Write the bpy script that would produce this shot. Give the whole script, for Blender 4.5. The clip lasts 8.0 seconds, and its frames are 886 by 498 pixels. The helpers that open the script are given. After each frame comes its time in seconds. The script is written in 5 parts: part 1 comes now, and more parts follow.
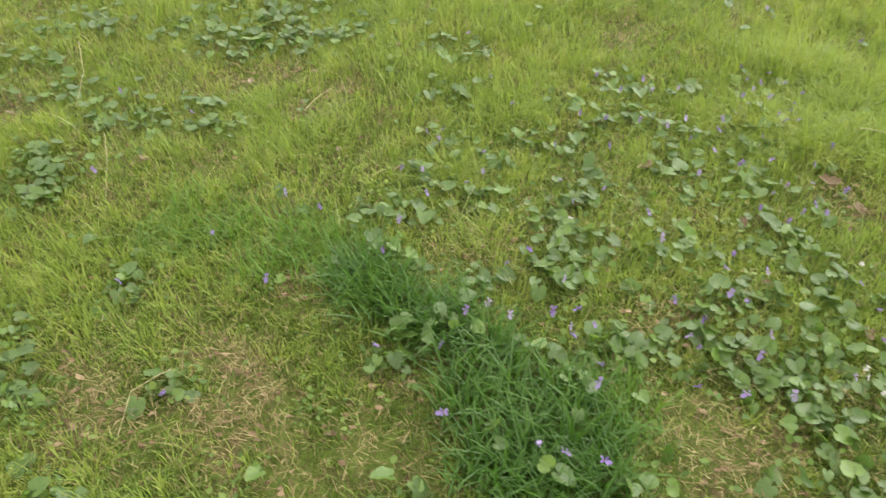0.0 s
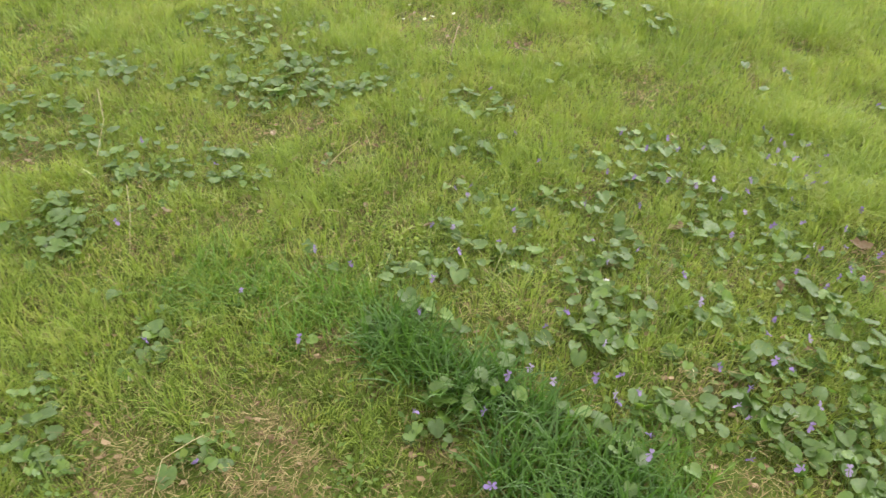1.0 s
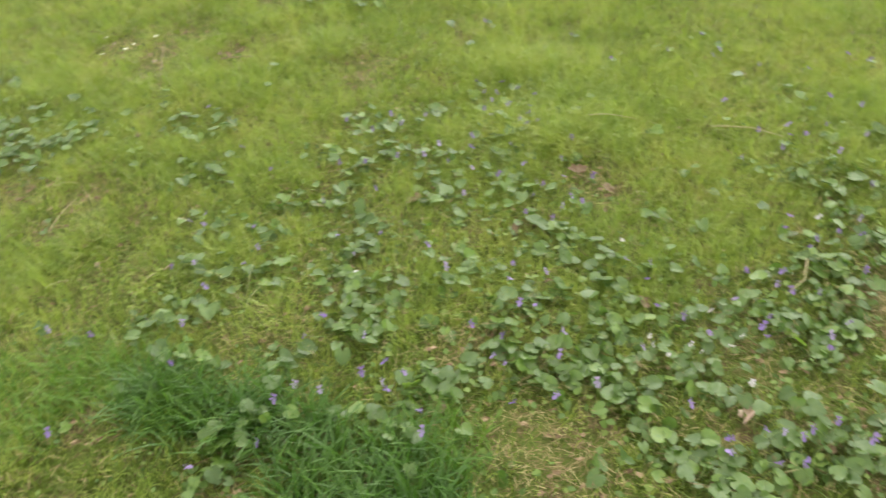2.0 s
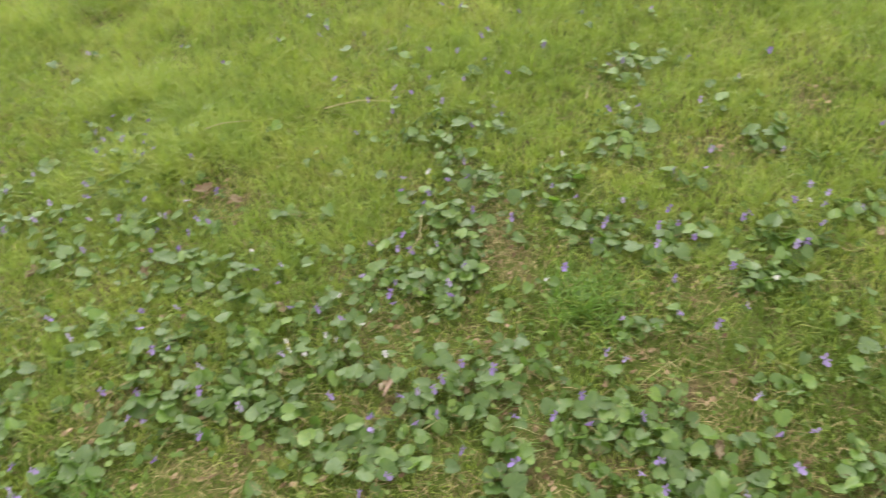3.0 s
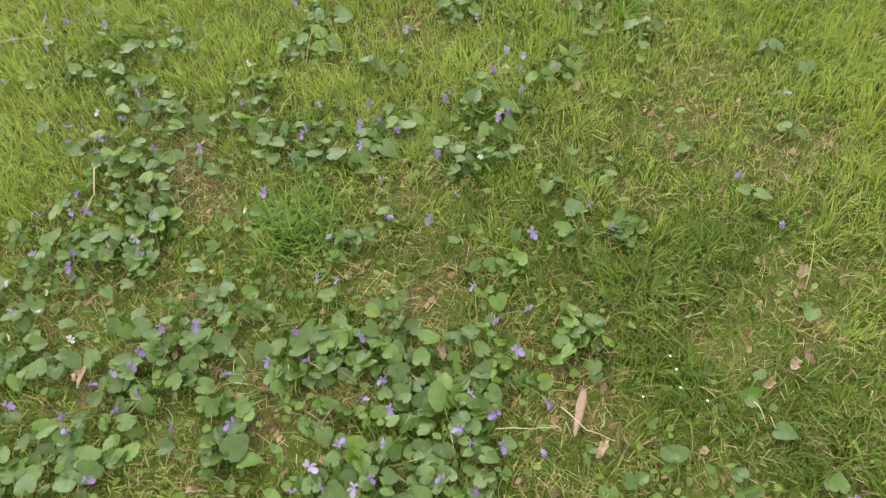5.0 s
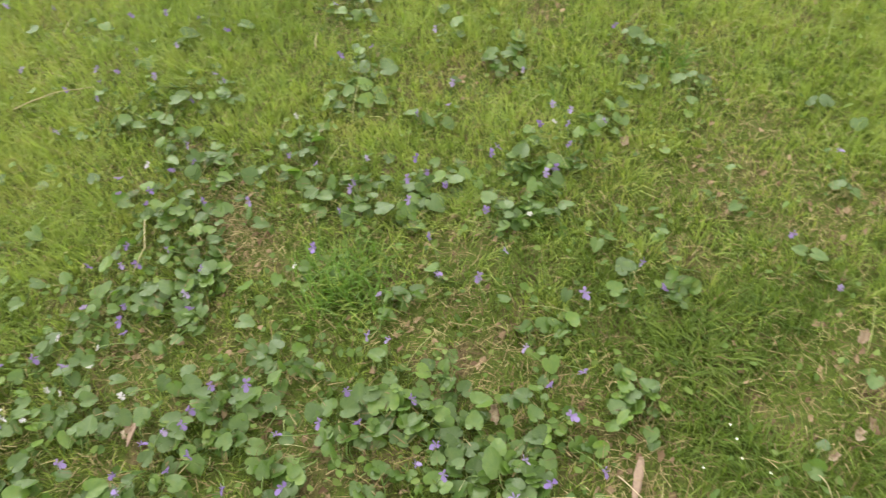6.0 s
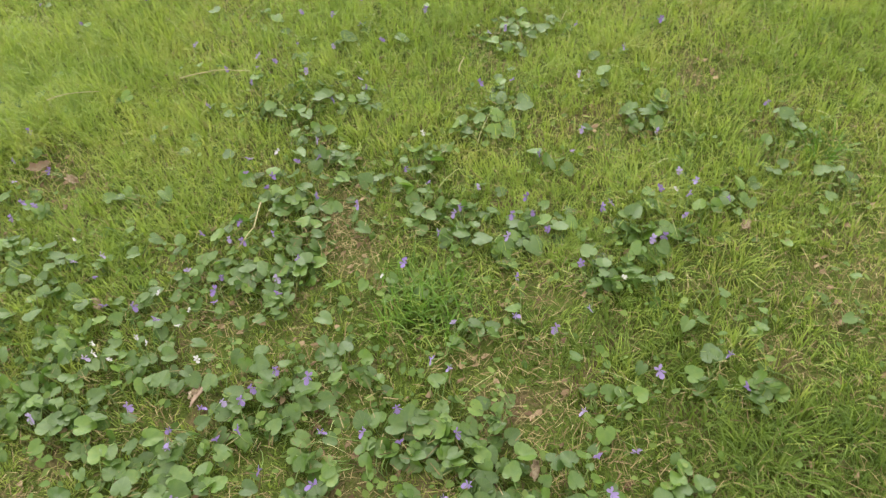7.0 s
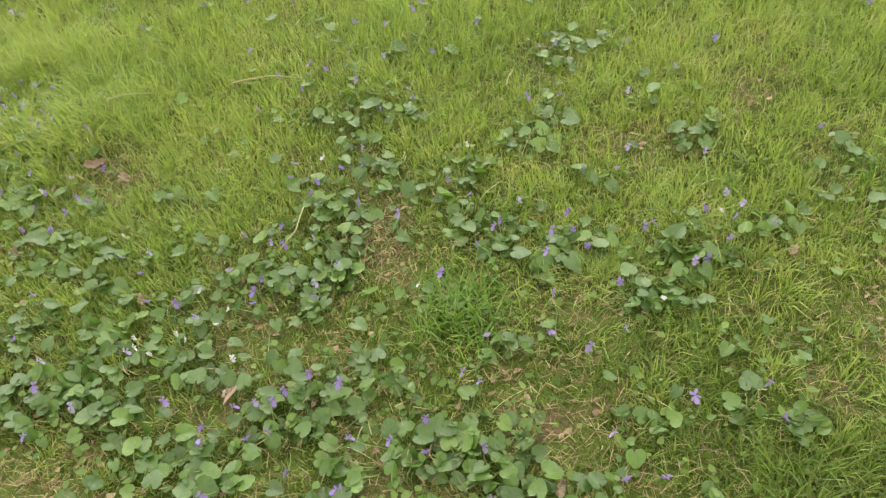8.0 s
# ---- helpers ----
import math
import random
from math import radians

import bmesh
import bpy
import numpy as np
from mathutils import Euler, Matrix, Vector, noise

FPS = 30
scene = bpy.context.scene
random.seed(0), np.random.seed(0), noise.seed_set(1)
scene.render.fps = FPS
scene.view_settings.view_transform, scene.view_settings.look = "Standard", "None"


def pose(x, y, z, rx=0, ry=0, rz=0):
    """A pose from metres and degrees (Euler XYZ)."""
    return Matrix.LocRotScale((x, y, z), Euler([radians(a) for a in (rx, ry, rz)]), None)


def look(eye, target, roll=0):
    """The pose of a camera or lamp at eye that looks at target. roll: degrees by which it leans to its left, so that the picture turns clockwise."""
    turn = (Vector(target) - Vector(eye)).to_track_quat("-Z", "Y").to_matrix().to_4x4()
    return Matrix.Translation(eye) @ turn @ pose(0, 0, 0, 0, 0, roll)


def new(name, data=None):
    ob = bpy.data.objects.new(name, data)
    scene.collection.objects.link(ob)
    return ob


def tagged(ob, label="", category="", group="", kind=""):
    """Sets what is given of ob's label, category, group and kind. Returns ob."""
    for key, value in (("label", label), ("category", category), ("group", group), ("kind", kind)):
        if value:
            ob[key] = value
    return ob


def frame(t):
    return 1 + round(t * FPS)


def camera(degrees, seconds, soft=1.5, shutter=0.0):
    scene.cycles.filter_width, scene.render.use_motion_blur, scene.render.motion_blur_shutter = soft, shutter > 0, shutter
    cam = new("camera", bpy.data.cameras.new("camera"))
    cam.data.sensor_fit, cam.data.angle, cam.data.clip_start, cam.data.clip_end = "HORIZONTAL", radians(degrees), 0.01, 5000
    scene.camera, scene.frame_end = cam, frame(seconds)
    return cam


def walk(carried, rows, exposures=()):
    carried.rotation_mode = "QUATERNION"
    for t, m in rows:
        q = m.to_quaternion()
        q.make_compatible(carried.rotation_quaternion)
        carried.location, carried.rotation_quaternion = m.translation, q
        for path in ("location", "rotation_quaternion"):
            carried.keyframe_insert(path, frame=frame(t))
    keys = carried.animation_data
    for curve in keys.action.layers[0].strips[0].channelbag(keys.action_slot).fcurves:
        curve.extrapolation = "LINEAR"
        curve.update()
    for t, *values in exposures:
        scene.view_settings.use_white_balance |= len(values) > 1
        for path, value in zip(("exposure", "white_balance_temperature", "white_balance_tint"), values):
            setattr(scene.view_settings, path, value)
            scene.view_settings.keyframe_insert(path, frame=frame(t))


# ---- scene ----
cam = camera(61.0, 8.0, soft=1.3, shutter=0.3)
PATH = [
    (0, (0.001, 0.009, 1.378), (-0.141, 1.451, 0.0), -1.0),
    (0.5, (-0.108, 0.039, 1.379), (-0.286, 1.524, 0.051), -1.3),
    (1, (-0.137, 0.056, 1.388), (-0.24, 1.577, 0.093), 1.0),
    (1.2, (-0.127, 0.062, 1.385), (-0.153, 1.588, 0.094), 1.8),
    (2.3, (0.217, 0.071, 1.438), (0.704, 1.433, 0.056), -7.3),
    (2.5, (0.306, 0.041, 1.433), (0.893, 1.341, 0.031), -8.5),
    (2.8, (0.432, -0.029, 1.429), (1.14, 1.188, 0.01), -8.3),
    (3, (0.507, -0.072, 1.433), (1.294, 1.092, 0.01), -7.9),
    (3.5, (0.66, -0.192, 1.394), (1.534, 0.898, -0.037), -7.8),
    (4, (0.713, -0.252, 1.354), (1.598, 0.708, -0.161), -9.2),
    (4.5, (0.756, -0.244, 1.322), (1.575, 0.565, -0.314), -9.6),
    (4.7, (0.79, -0.224, 1.321), (1.644, 0.513, -0.331), -8.5),
    (5.8, (0.795, -0.087, 1.361), (1.784, 0.603, -0.235), -5.0),
    (6, (0.805, -0.092, 1.361), (1.752, 0.674, -0.225), -7.2),
    (6.5, (0.851, -0.125, 1.362), (1.687, 0.83, -0.184), -8.5),
    (7, (0.883, -0.158, 1.367), (1.634, 0.906, -0.151), -6.8),
    (7.5, (0.9, -0.17, 1.368), (1.593, 0.971, -0.121), -7.9),
    (8, (0.903, -0.173, 1.363), (1.568, 0.988, -0.124), -8.3),
]
walk(cam, [(t, look(eye, target, roll)) for t, eye, target, roll in PATH])
SKY, SUN, CLOUD = 0.137, 1.1, (7.1, 6.9, 5.75)
scene.view_settings.exposure = 1.62
# ---- light: an overcast sky, with a faint broad sun behind the cloud ----
world = bpy.data.worlds.new("overcast_sky")
scene.world = world
world.use_nodes = True
wn, wl = world.node_tree.nodes, world.node_tree.links
wn.clear()
sky = wn.new("ShaderNodeTexSky")
sky.sky_type, sky.sun_disc = "NISHITA", False
sky.sun_elevation, sky.sun_rotation = radians(34), radians(36)
sky.dust_density, sky.air_density, sky.ozone_density = 6.0, 1.0, 1.0
cloud = wn.new("ShaderNodeHueSaturation")
cloud.inputs["Saturation"].default_value = 0.1
back = wn.new("ShaderNodeBackground")
back.inputs["Strength"].default_value = SKY
wout = wn.new("ShaderNodeOutputWorld")
wl.new(sky.outputs[0], cloud.inputs["Color"])
deck = wn.new("ShaderNodeMix")
deck.data_type = "RGBA"
deck.inputs["Factor"].default_value = 0.75
deck.inputs[7].default_value = (*CLOUD, 1)
wl.new(cloud.outputs[0], deck.inputs[6])
wl.new(deck.outputs[2], back.inputs["Color"])
wl.new(back.outputs[0], wout.inputs["Surface"])

sun_data = bpy.data.lights.new("sun", "SUN")
sun_data.energy, sun_data.angle, sun_data.color = SUN, radians(120), (1.0, 0.97, 0.91)
sun = new("sun", sun_data)
# high, a little ahead of the camera's first view
sun.matrix_world = look((5.5, 7.5, 6.2), (0, 0, 0))


# ---- materials ----
def nodes_of(name):
    m = bpy.data.materials.new(name)
    m.use_nodes = True
    n = m.node_tree.nodes
    n.clear()
    return m, n, m.node_tree.links


def ramp(n, stops):
    r = n.new("ShaderNodeValToRGB")
    e = r.color_ramp.elements
    while len(e) < len(stops):
        e.new(0.5)
    for el, (p, c) in zip(e, stops):
        el.position, el.color = p, (*c, 1)
    return r


def noise_at(n, l, scale, detail=3.0, rough=0.55):
    g = n.new("ShaderNodeNewGeometry")
    t = n.new("ShaderNodeTexNoise")
    t.inputs["Scale"].default_value, t.inputs["Detail"].default_value = scale, detail
    t.inputs["Roughness"].default_value = rough
    l.new(g.outputs["Position"], t.inputs["Vector"])
    return t.outputs["Fac"]


def mix_color(n, l, fac, a, b, blend="MIX"):
    m = n.new("ShaderNodeMix")
    m.data_type, m.blend_type = "RGBA", blend
    for sock, v in ((m.inputs["Factor"], fac), (m.inputs[6], a), (m.inputs[7], b)):
        if isinstance(v, (int, float)):
            sock.default_value = v
        elif isinstance(v, tuple):
            sock.default_value = (*v, 1)
        else:
            l.new(v, sock)
    return m.outputs[2]


def spread(n, l, fac, low, high, a=0.0, b=1.0):
    m = n.new("ShaderNodeMapRange")
    m.inputs[1].default_value, m.inputs[2].default_value = low, high
    m.inputs[3].default_value, m.inputs[4].default_value = a, b
    l.new(fac, m.inputs[0])
    return m.outputs[0]


def thin_surface(name, colour_of, rough=0.5, through_share=0.35, spec=0.4, bump=None):
    """A thin leaf: a reflecting face and light that passes through it."""
    m, n, l = nodes_of(name)
    colour = colour_of(n, l)
    p = n.new("ShaderNodeBsdfPrincipled")
    p.inputs["Roughness"].default_value = rough
    p.inputs["Specular IOR Level"].default_value = spec
    l.new(colour, p.inputs["Base Color"])
    tr = n.new("ShaderNodeBsdfTranslucent")
    l.new(mix_color(n, l, 0.5, colour, (1.0, 1.0, 0.45), "MULTIPLY"), tr.inputs["Color"])
    if bump:
        b = n.new("ShaderNodeBump")
        b.inputs["Strength"].default_value, b.inputs["Distance"].default_value = bump[1], 0.001
        l.new(noise_at(n, l, bump[0], 2.0), b.inputs["Height"])
        l.new(b.outputs[0], p.inputs["Normal"])
    s = n.new("ShaderNodeMixShader")
    s.inputs[0].default_value = through_share
    out = n.new("ShaderNodeOutputMaterial")
    l.new(p.outputs[0], s.inputs[1])
    l.new(tr.outputs[0], s.inputs[2])
    l.new(s.outputs[0], out.inputs["Surface"])
    return m


def island(n):
    return n.new("ShaderNodeNewGeometry").outputs["Random Per Island"]


def single(n):
    return n.new("ShaderNodeObjectInfo").outputs["Random"]


def sward(n, l, stops, drift):
    """Colour of living blades: it drifts from tuft to tuft, and differs a little from blade to blade."""
    tuft_tone = spread(n, l, noise_at(n, l, drift, 2.0), 0.32, 0.68)
    broad_tone = spread(n, l, noise_at(n, l, 2.6, 2.0), 0.35, 0.65)
    tone = None
    for share, value in ((0.36, tuft_tone), (0.26, broad_tone), (0.38, island(n))):
        m = n.new("ShaderNodeMath")
        m.operation = "MULTIPLY_ADD"
        m.inputs[1].default_value = share
        l.new(value, m.inputs[0])
        if tone is None:
            m.inputs[2].default_value = 0.0
        else:
            l.new(tone, m.inputs[2])
        tone = m.outputs[0]
    r = ramp(n, stops)
    l.new(tone, r.inputs[0])
    return r.outputs[0]


def lawn_colour(n, l):
    return sward(n, l, [(0.0, (0.13, 0.205, 0.034)), (0.3, (0.19, 0.275, 0.047)), (0.55, (0.245, 0.326, 0.061)),
                        (0.8, (0.3, 0.348, 0.08)), (1.0, (0.355, 0.345, 0.13))], 13.0)


# kept dark: close to the walk this green also stands in for shade
def green_colour(n, l):
    return sward(n, l, [(0.0, (0.064, 0.118, 0.017)), (0.4, (0.104, 0.166, 0.024)), (0.75, (0.148, 0.208, 0.034)), (1.0, (0.21, 0.24, 0.058))], 17.0)


def deep_colour(n, l):
    return sward(n, l, [(0.0, (0.054, 0.128, 0.013)), (0.5, (0.092, 0.185, 0.018)), (0.85, (0.125, 0.24, 0.03)), (1.0, (0.2, 0.29, 0.06))], 17.0)


def dark_colour(n, l):
    return sward(n, l, [(0.0, (0.03, 0.08, 0.01)), (0.5, (0.05, 0.124, 0.015)), (0.85, (0.082, 0.17, 0.022)), (1.0, (0.145, 0.24, 0.045))], 17.0)


def straw_colour(n, l):
    r = ramp(n, [(0.0, (0.07, 0.046, 0.022)), (0.4, (0.16, 0.12, 0.056)), (0.8, (0.24, 0.192, 0.095)), (1.0, (0.33, 0.28, 0.15))])
    l.new(island(n), r.inputs[0])
    return r.outputs[0]


def bleached_colour(n, l):
    r = ramp(n, [(0.0, (0.24, 0.32, 0.10)), (0.5, (0.34, 0.38, 0.16)), (1.0, (0.45, 0.43, 0.25))])
    l.new(island(n), r.inputs[0])
    return r.outputs[0]


def veins(n, l):
    """Pale ribs that spread from the leaf's foot, in the leaf's own axes."""
    pos = n.new("ShaderNodeTexCoord").outputs["Object"]
    xyz = n.new("ShaderNodeSeparateXYZ")
    l.new(pos, xyz.inputs[0])
    last = xyz.outputs["Y"]
    for op, value in (("ARCTAN2", xyz.outputs["X"]), ("MULTIPLY", 1.75), ("PINGPONG", 0.5)):
        m = n.new("ShaderNodeMath")
        m.operation = op
        l.new(last, m.inputs[0])
        if isinstance(value, float):
            m.inputs[1].default_value = value
        else:
            l.new(value, m.inputs[1])
        last = m.outputs[0]
    return spread(n, l, last, 0.0, 0.09, 1.0, 0.0)


def thatch_colour(n, l):
    r = ramp(n, [(0.0, (0.045, 0.038, 0.014)), (0.3, (0.085, 0.07, 0.027)), (0.45, (0.14, 0.113, 0.045)), (0.55, (0.06, 0.09, 0.014)), (1.0, (0.105, 0.15, 0.022))])
    l.new(island(n), r.inputs[0])
    return r.outputs[0]


def violet_leaf_colour(n, l):
    r = ramp(n, [(0.0, (0.056, 0.11, 0.02)), (0.35, (0.077, 0.143, 0.026)), (0.72, (0.096, 0.17, 0.03)), (0.88, (0.112, 0.198, 0.03)), (1.0, (0.138, 0.226, 0.036))])
    l.new(single(n), r.inputs[0])
    blot = spread(n, l, noise_at(n, l, 75.0, 4.0), 0.35, 0.7)
    c = mix_color(n, l, blot, (0.8, 0.9, 0.85), (1.15, 1.08, 1.0))
    c = mix_color(n, l, 1.0, r.outputs[0], c, "MULTIPLY")
    rib = n.new("ShaderNodeMath")
    rib.operation = "MULTIPLY"
    rib.inputs[1].default_value = 0.25
    l.new(veins(n, l), rib.inputs[0])
    return mix_color(n, l, rib.outputs[0], c, (0.15, 0.23, 0.07))


def weed_colour(n, l):
    r = ramp(n, [(0.0, (0.055, 0.105, 0.02)), (0.6, (0.088, 0.15, 0.026)), (1.0, (0.13, 0.185, 0.038))])
    l.new(island(n), r.inputs[0])
    return r.outputs[0]


def lime_colour(n, l):
    return mix_color(n, l, island(n), (0.14, 0.21, 0.035), (0.22, 0.28, 0.05))


def petal_colour(n, l):
    r = ramp(n, [(0.0, (0.165, 0.108, 0.32)), (0.5, (0.225, 0.162, 0.39)), (0.8, (0.275, 0.215, 0.44)), (1.0, (0.33, 0.275, 0.48))])
    l.new(single(n), r.inputs[0])
    return r.outputs[0]


def pale_petal_colour(n, l):
    return mix_color(n, l, single(n), (0.52, 0.51, 0.55), (0.44, 0.41, 0.52))


def white_petal_colour(n, l):
    return mix_color(n, l, single(n), (0.62, 0.64, 0.52), (0.7, 0.7, 0.64))


def dead_leaf_colour(n, l):
    r = ramp(n, [(0.0, (0.13, 0.098, 0.066)), (0.5, (0.21, 0.165, 0.115)), (1.0, (0.33, 0.285, 0.215))])
    l.new(single(n), r.inputs[0])
    blot = spread(n, l, noise_at(n, l, 90.0), 0.35, 0.65)
    return mix_color(n, l, blot, r.outputs[0], (0.12, 0.075, 0.045))


def litter_colour(n, l):
    return mix_color(n, l, island(n), (0.091, 0.056, 0.032), (0.266, 0.196, 0.126))


def stalk_colour(n, l):
    return mix_color(n, l, single(n), (0.11, 0.19, 0.04), (0.16, 0.23, 0.07))


def stem_colour(n, l):
    return mix_color(n, l, noise_at(n, l, 40.0), (0.25, 0.21, 0.11), (0.38, 0.34, 0.2))


def twig_colour(n, l):
    return mix_color(n, l, noise_at(n, l, 120.0), (0.26, 0.2, 0.13), (0.44, 0.37, 0.26))


def bark_colour(n, l):
    return mix_color(n, l, noise_at(n, l, 150.0), (0.13, 0.09, 0.068), (0.25, 0.18, 0.14))


GRASS = thin_surface("lawn_grass", lawn_colour, 0.45, 0.5, 0.5)
GREEN = thin_surface("green_lawn_grass", green_colour, 0.5, 0.48, 0.35)
DEEP = thin_surface("deep_grass", deep_colour, 0.42, 0.45, 0.45)
DARK = thin_surface("dark_grass", dark_colour, 0.42, 0.4, 0.45)
STRAW = thin_surface("dry_straw", straw_colour, 0.7, 0.2, 0.25)
BLEACHED = thin_surface("bleached_grass", bleached_colour, 0.5, 0.4, 0.4)
THATCH = thin_surface("thatch", thatch_colour, 0.8, 0.2, 0.2)
LEAF = thin_surface("violet_leaf", violet_leaf_colour, 0.43, 0.5, 0.78, (240.0, 0.3))
WEED = thin_surface("weed_leaf", weed_colour, 0.5, 0.35, 0.3)
LIME = thin_surface("yellow_weed_leaf", lime_colour, 0.5, 0.4, 0.35)
PETAL = thin_surface("violet_petal", petal_colour, 0.6, 0.35, 0.3)
PALE = thin_surface("pale_petal", pale_petal_colour, 0.6, 0.35, 0.3)
WHITE = thin_surface("white_petal", white_petal_colour, 0.6, 0.3, 0.3)
DEAD = thin_surface("dead_leaf", dead_leaf_colour, 0.7, 0.12, 0.3, (300.0, 0.6))
LITTER = thin_surface("leaf_litter", litter_colour, 0.8, 0.05, 0.2)
STALK = thin_surface("stalk", stalk_colour, 0.5, 0.2, 0.4)
DRY_STEM = thin_surface("dry_stem", stem_colour, 0.6, 0.15, 0.3)
TWIG = thin_surface("twig", twig_colour, 0.75, 0.0, 0.3, (500.0, 0.6))
BARK = thin_surface("bark", bark_colour, 0.8, 0.0, 0.25, (400.0, 0.8))


def soil_material():
    m, n, l = nodes_of("soil_and_thatch")
    p = n.new("ShaderNodeBsdfPrincipled")
    p.inputs["Roughness"].default_value = 0.9
    p.inputs["Specular IOR Level"].default_value = 0.2
    soil = mix_color(n, l, spread(n, l, noise_at(n, l, 90.0), 0.35, 0.65), (0.066, 0.044, 0.024), (0.15, 0.108, 0.06))
    moss = mix_color(n, l, spread(n, l, noise_at(n, l, 230.0), 0.4, 0.6), (0.048, 0.072, 0.012), (0.085, 0.112, 0.02))
    c = mix_color(n, l, spread(n, l, noise_at(n, l, 7.0), 0.30, 0.46), soil, moss)
    l.new(c, p.inputs["Base Color"])
    b = n.new("ShaderNodeBump")
    b.inputs["Strength"].default_value, b.inputs["Distance"].default_value = 0.8, 0.006
    l.new(noise_at(n, l, 140.0, 4.0), b.inputs["Height"])
    l.new(b.outputs[0], p.inputs["Normal"])
    out = n.new("ShaderNodeOutputMaterial")
    l.new(p.outputs[0], out.inputs["Surface"])
    return m


SOIL = soil_material()

# ---- the lawn's uneven ground, and where it grows dark, tall or thin ----
rng = np.random.default_rng(7)
DARK_SPOTS = [(-24, 125), (-15, 118), (-10, 117), (-2, 110), (4, 98), (9, 88), (16, 94), (2, 82), (20, 86), (10, 76), (21, 77), (-2, 95), (-33, 130)]
LUSH_SPOTS = [(-82, 150), (-68, 146), (-54, 145), (-44, 139), (-33, 130), (-87, 142), (-58, 136), (24, 98), (143, 67)]
GREEN_SPOTS = [(176, 13), (168, -4), (146, 16), (193, 6), (179, 30), (148, 49), (144, 66), (244, 42), (231, 53), (148, 83), (151, 36), (162, 10), (154, 68), (153, -8), (190, -14), (143, -23), (146, -37), (145, 72), (208, 20), (168, 6), (-79, 140), (-94, 138), (-59, 125), (-36, 115), (-21, 102), (-97, 110), (-70, 130), (-50, 150), (-20, 140), (-60, 112), (-32, 100), (8, 120), (-110, 150), (-40, 165), (-75, 165)]
GREEN_SPOTS += [(-6, 170), (9, 150), (-10, 194), (-43, 203), (-37, 220), (-78, 165), (157, 125), (123, 107)]
TALL_SPOTS = [(91, 205), (98, 192), (108, 186), (107, 239), (94, 242), (168, 60), (90, 192), (104, 205), (98, 321), (124, 330), (1, 145), (-12, 174)]
BARE_SPOTS = [(-58, 103), (-52, 90), (-58, 88), (-90, 94), (-84, 87), (41, 96), (46, 90), (51, 85), (-50, 125), (95, 175), (37, 120), (-25, 82), (-40, 75), (46, 272), (-5, 150), (-51, 96), (144, 106), (139, 94), (140, 101), (105, 95), (114, 76), (114, 64), (213, 82), (249, 78), (140, 34), (165, 55), (141, 51), (167, 51), (98, 168), (214, 11), (164, -22), (134, -31), (136, -2), (215, -15), (220, -20), (113, -7), (108, 52), (106, 46), (180, -28), (231, 9), (-63, 106), (-56, 100), (-48, 92)]
BARE_SPOTS += [(-54, 85), (-44, 86), (-94, 97), (-85, 91), (-74, 84), (44, 97), (48, 86), (54, 84), (-28, 85)]
BARE_SPOTS += [(-50, 321), (-33, 300), (-30, 311), (0, 301), (-4, 295), (-45, 328), (16, 344), (-17, 325), (-193, 287), (-211, 293), (-192, 243), (-188, 267), (-157, 199), (-163, 200), (-87, 222), (-75, 228), (47, 268), (42, 258), (-55, 219), (-65, 207), (-84, 175), (113, 309), (3, 148), (7, 151), (-9, 143)]
STRAW_SPOTS = [(140, 100), (143, 106), (139, 94), (-58, 103), (-52, 90), (-58, 88), (-51, 96), (49, 86), (-90, 94), (-84, 87)]
DEAD_SPOTS = [(42.4, 181.0, 66), (93.5, 178.1, 65), (-39.1, 247.0, 42), (-86.4, 219.3, 42), (-33.0, 301.1, 42), (-50.0, 325.3, 42), (0.0, 296.8, 42), (65.6, 157.7, 42), (29.4, 105.2, 42), (42.8, 126.3, 42), (-24.5, 245.3, 42), (-74.4, 222.5, 42), (15.6, 342.5, 42), (66.4, 159.4, 42), (-31.5, 84.6, 42), (-29.7, 175.4, 42), (67.3, 135.2, 42), (98.5, 167.0, 55), (93.1, 157.6, 42), (132.6, 25.1, 42), (86.4, 120.2, 42), (210.3, 34.7, 42), (91.2, 84.6, 42), (132.1, 24.8, 42), (155.6, -30.4, 42), (182.8, -28.4, 45), (99.4, 17.0, 42), (129.4, -9.9, 42), (86.6, 48.4, 42), (92.4, 84.5, 42), (161.9, -33.0, 46), (165.0, -34.5, 42), (81.0, 175.5, 42), (-4.6, 296.3, 42), (-8.1, 298.5, 42), (-60.0, 203.3, 42)]
DEAD_SPOTS += [(-50.5, 214.2, 38), (-48.9, 182.5, 38), (-84.4, 322.5, 38), (-159.3, 195.1, 38), (-139.0, 227.4, 38), (-201.4, 283.8, 38), (-73.9, 317.0, 38), (-106.9, 174.5, 38), (-187.8, 273.2, 38)]
PALE_SPOTS = [(143, 131), (101, 101), (90, 100), (138, 79), (176, 42), (82, 101), (96, 89), (98, 110), (89, 103), (97, 99), (175, 110), (206, 52), (78, 173), (19, 153), (80, 105), (90, 141), (81, 108), (84, 165)]
WEED_SPOTS = [(-42, 178), (-42, 169), (-32, 170), (-35, 165), (-49, 174), (-138, 170), (-136, 173), (-38, 114), (-99, 85), (-95, 86), (103, 233), (-87, 70), (-38, 91), (-31, 90), (28, 172), (-49, 75), (137, -35), (131, 39), (135, 39), (196, 108), (233, 26)]
LEAF_SPOTS, FLOWER_SPOTS = [], []
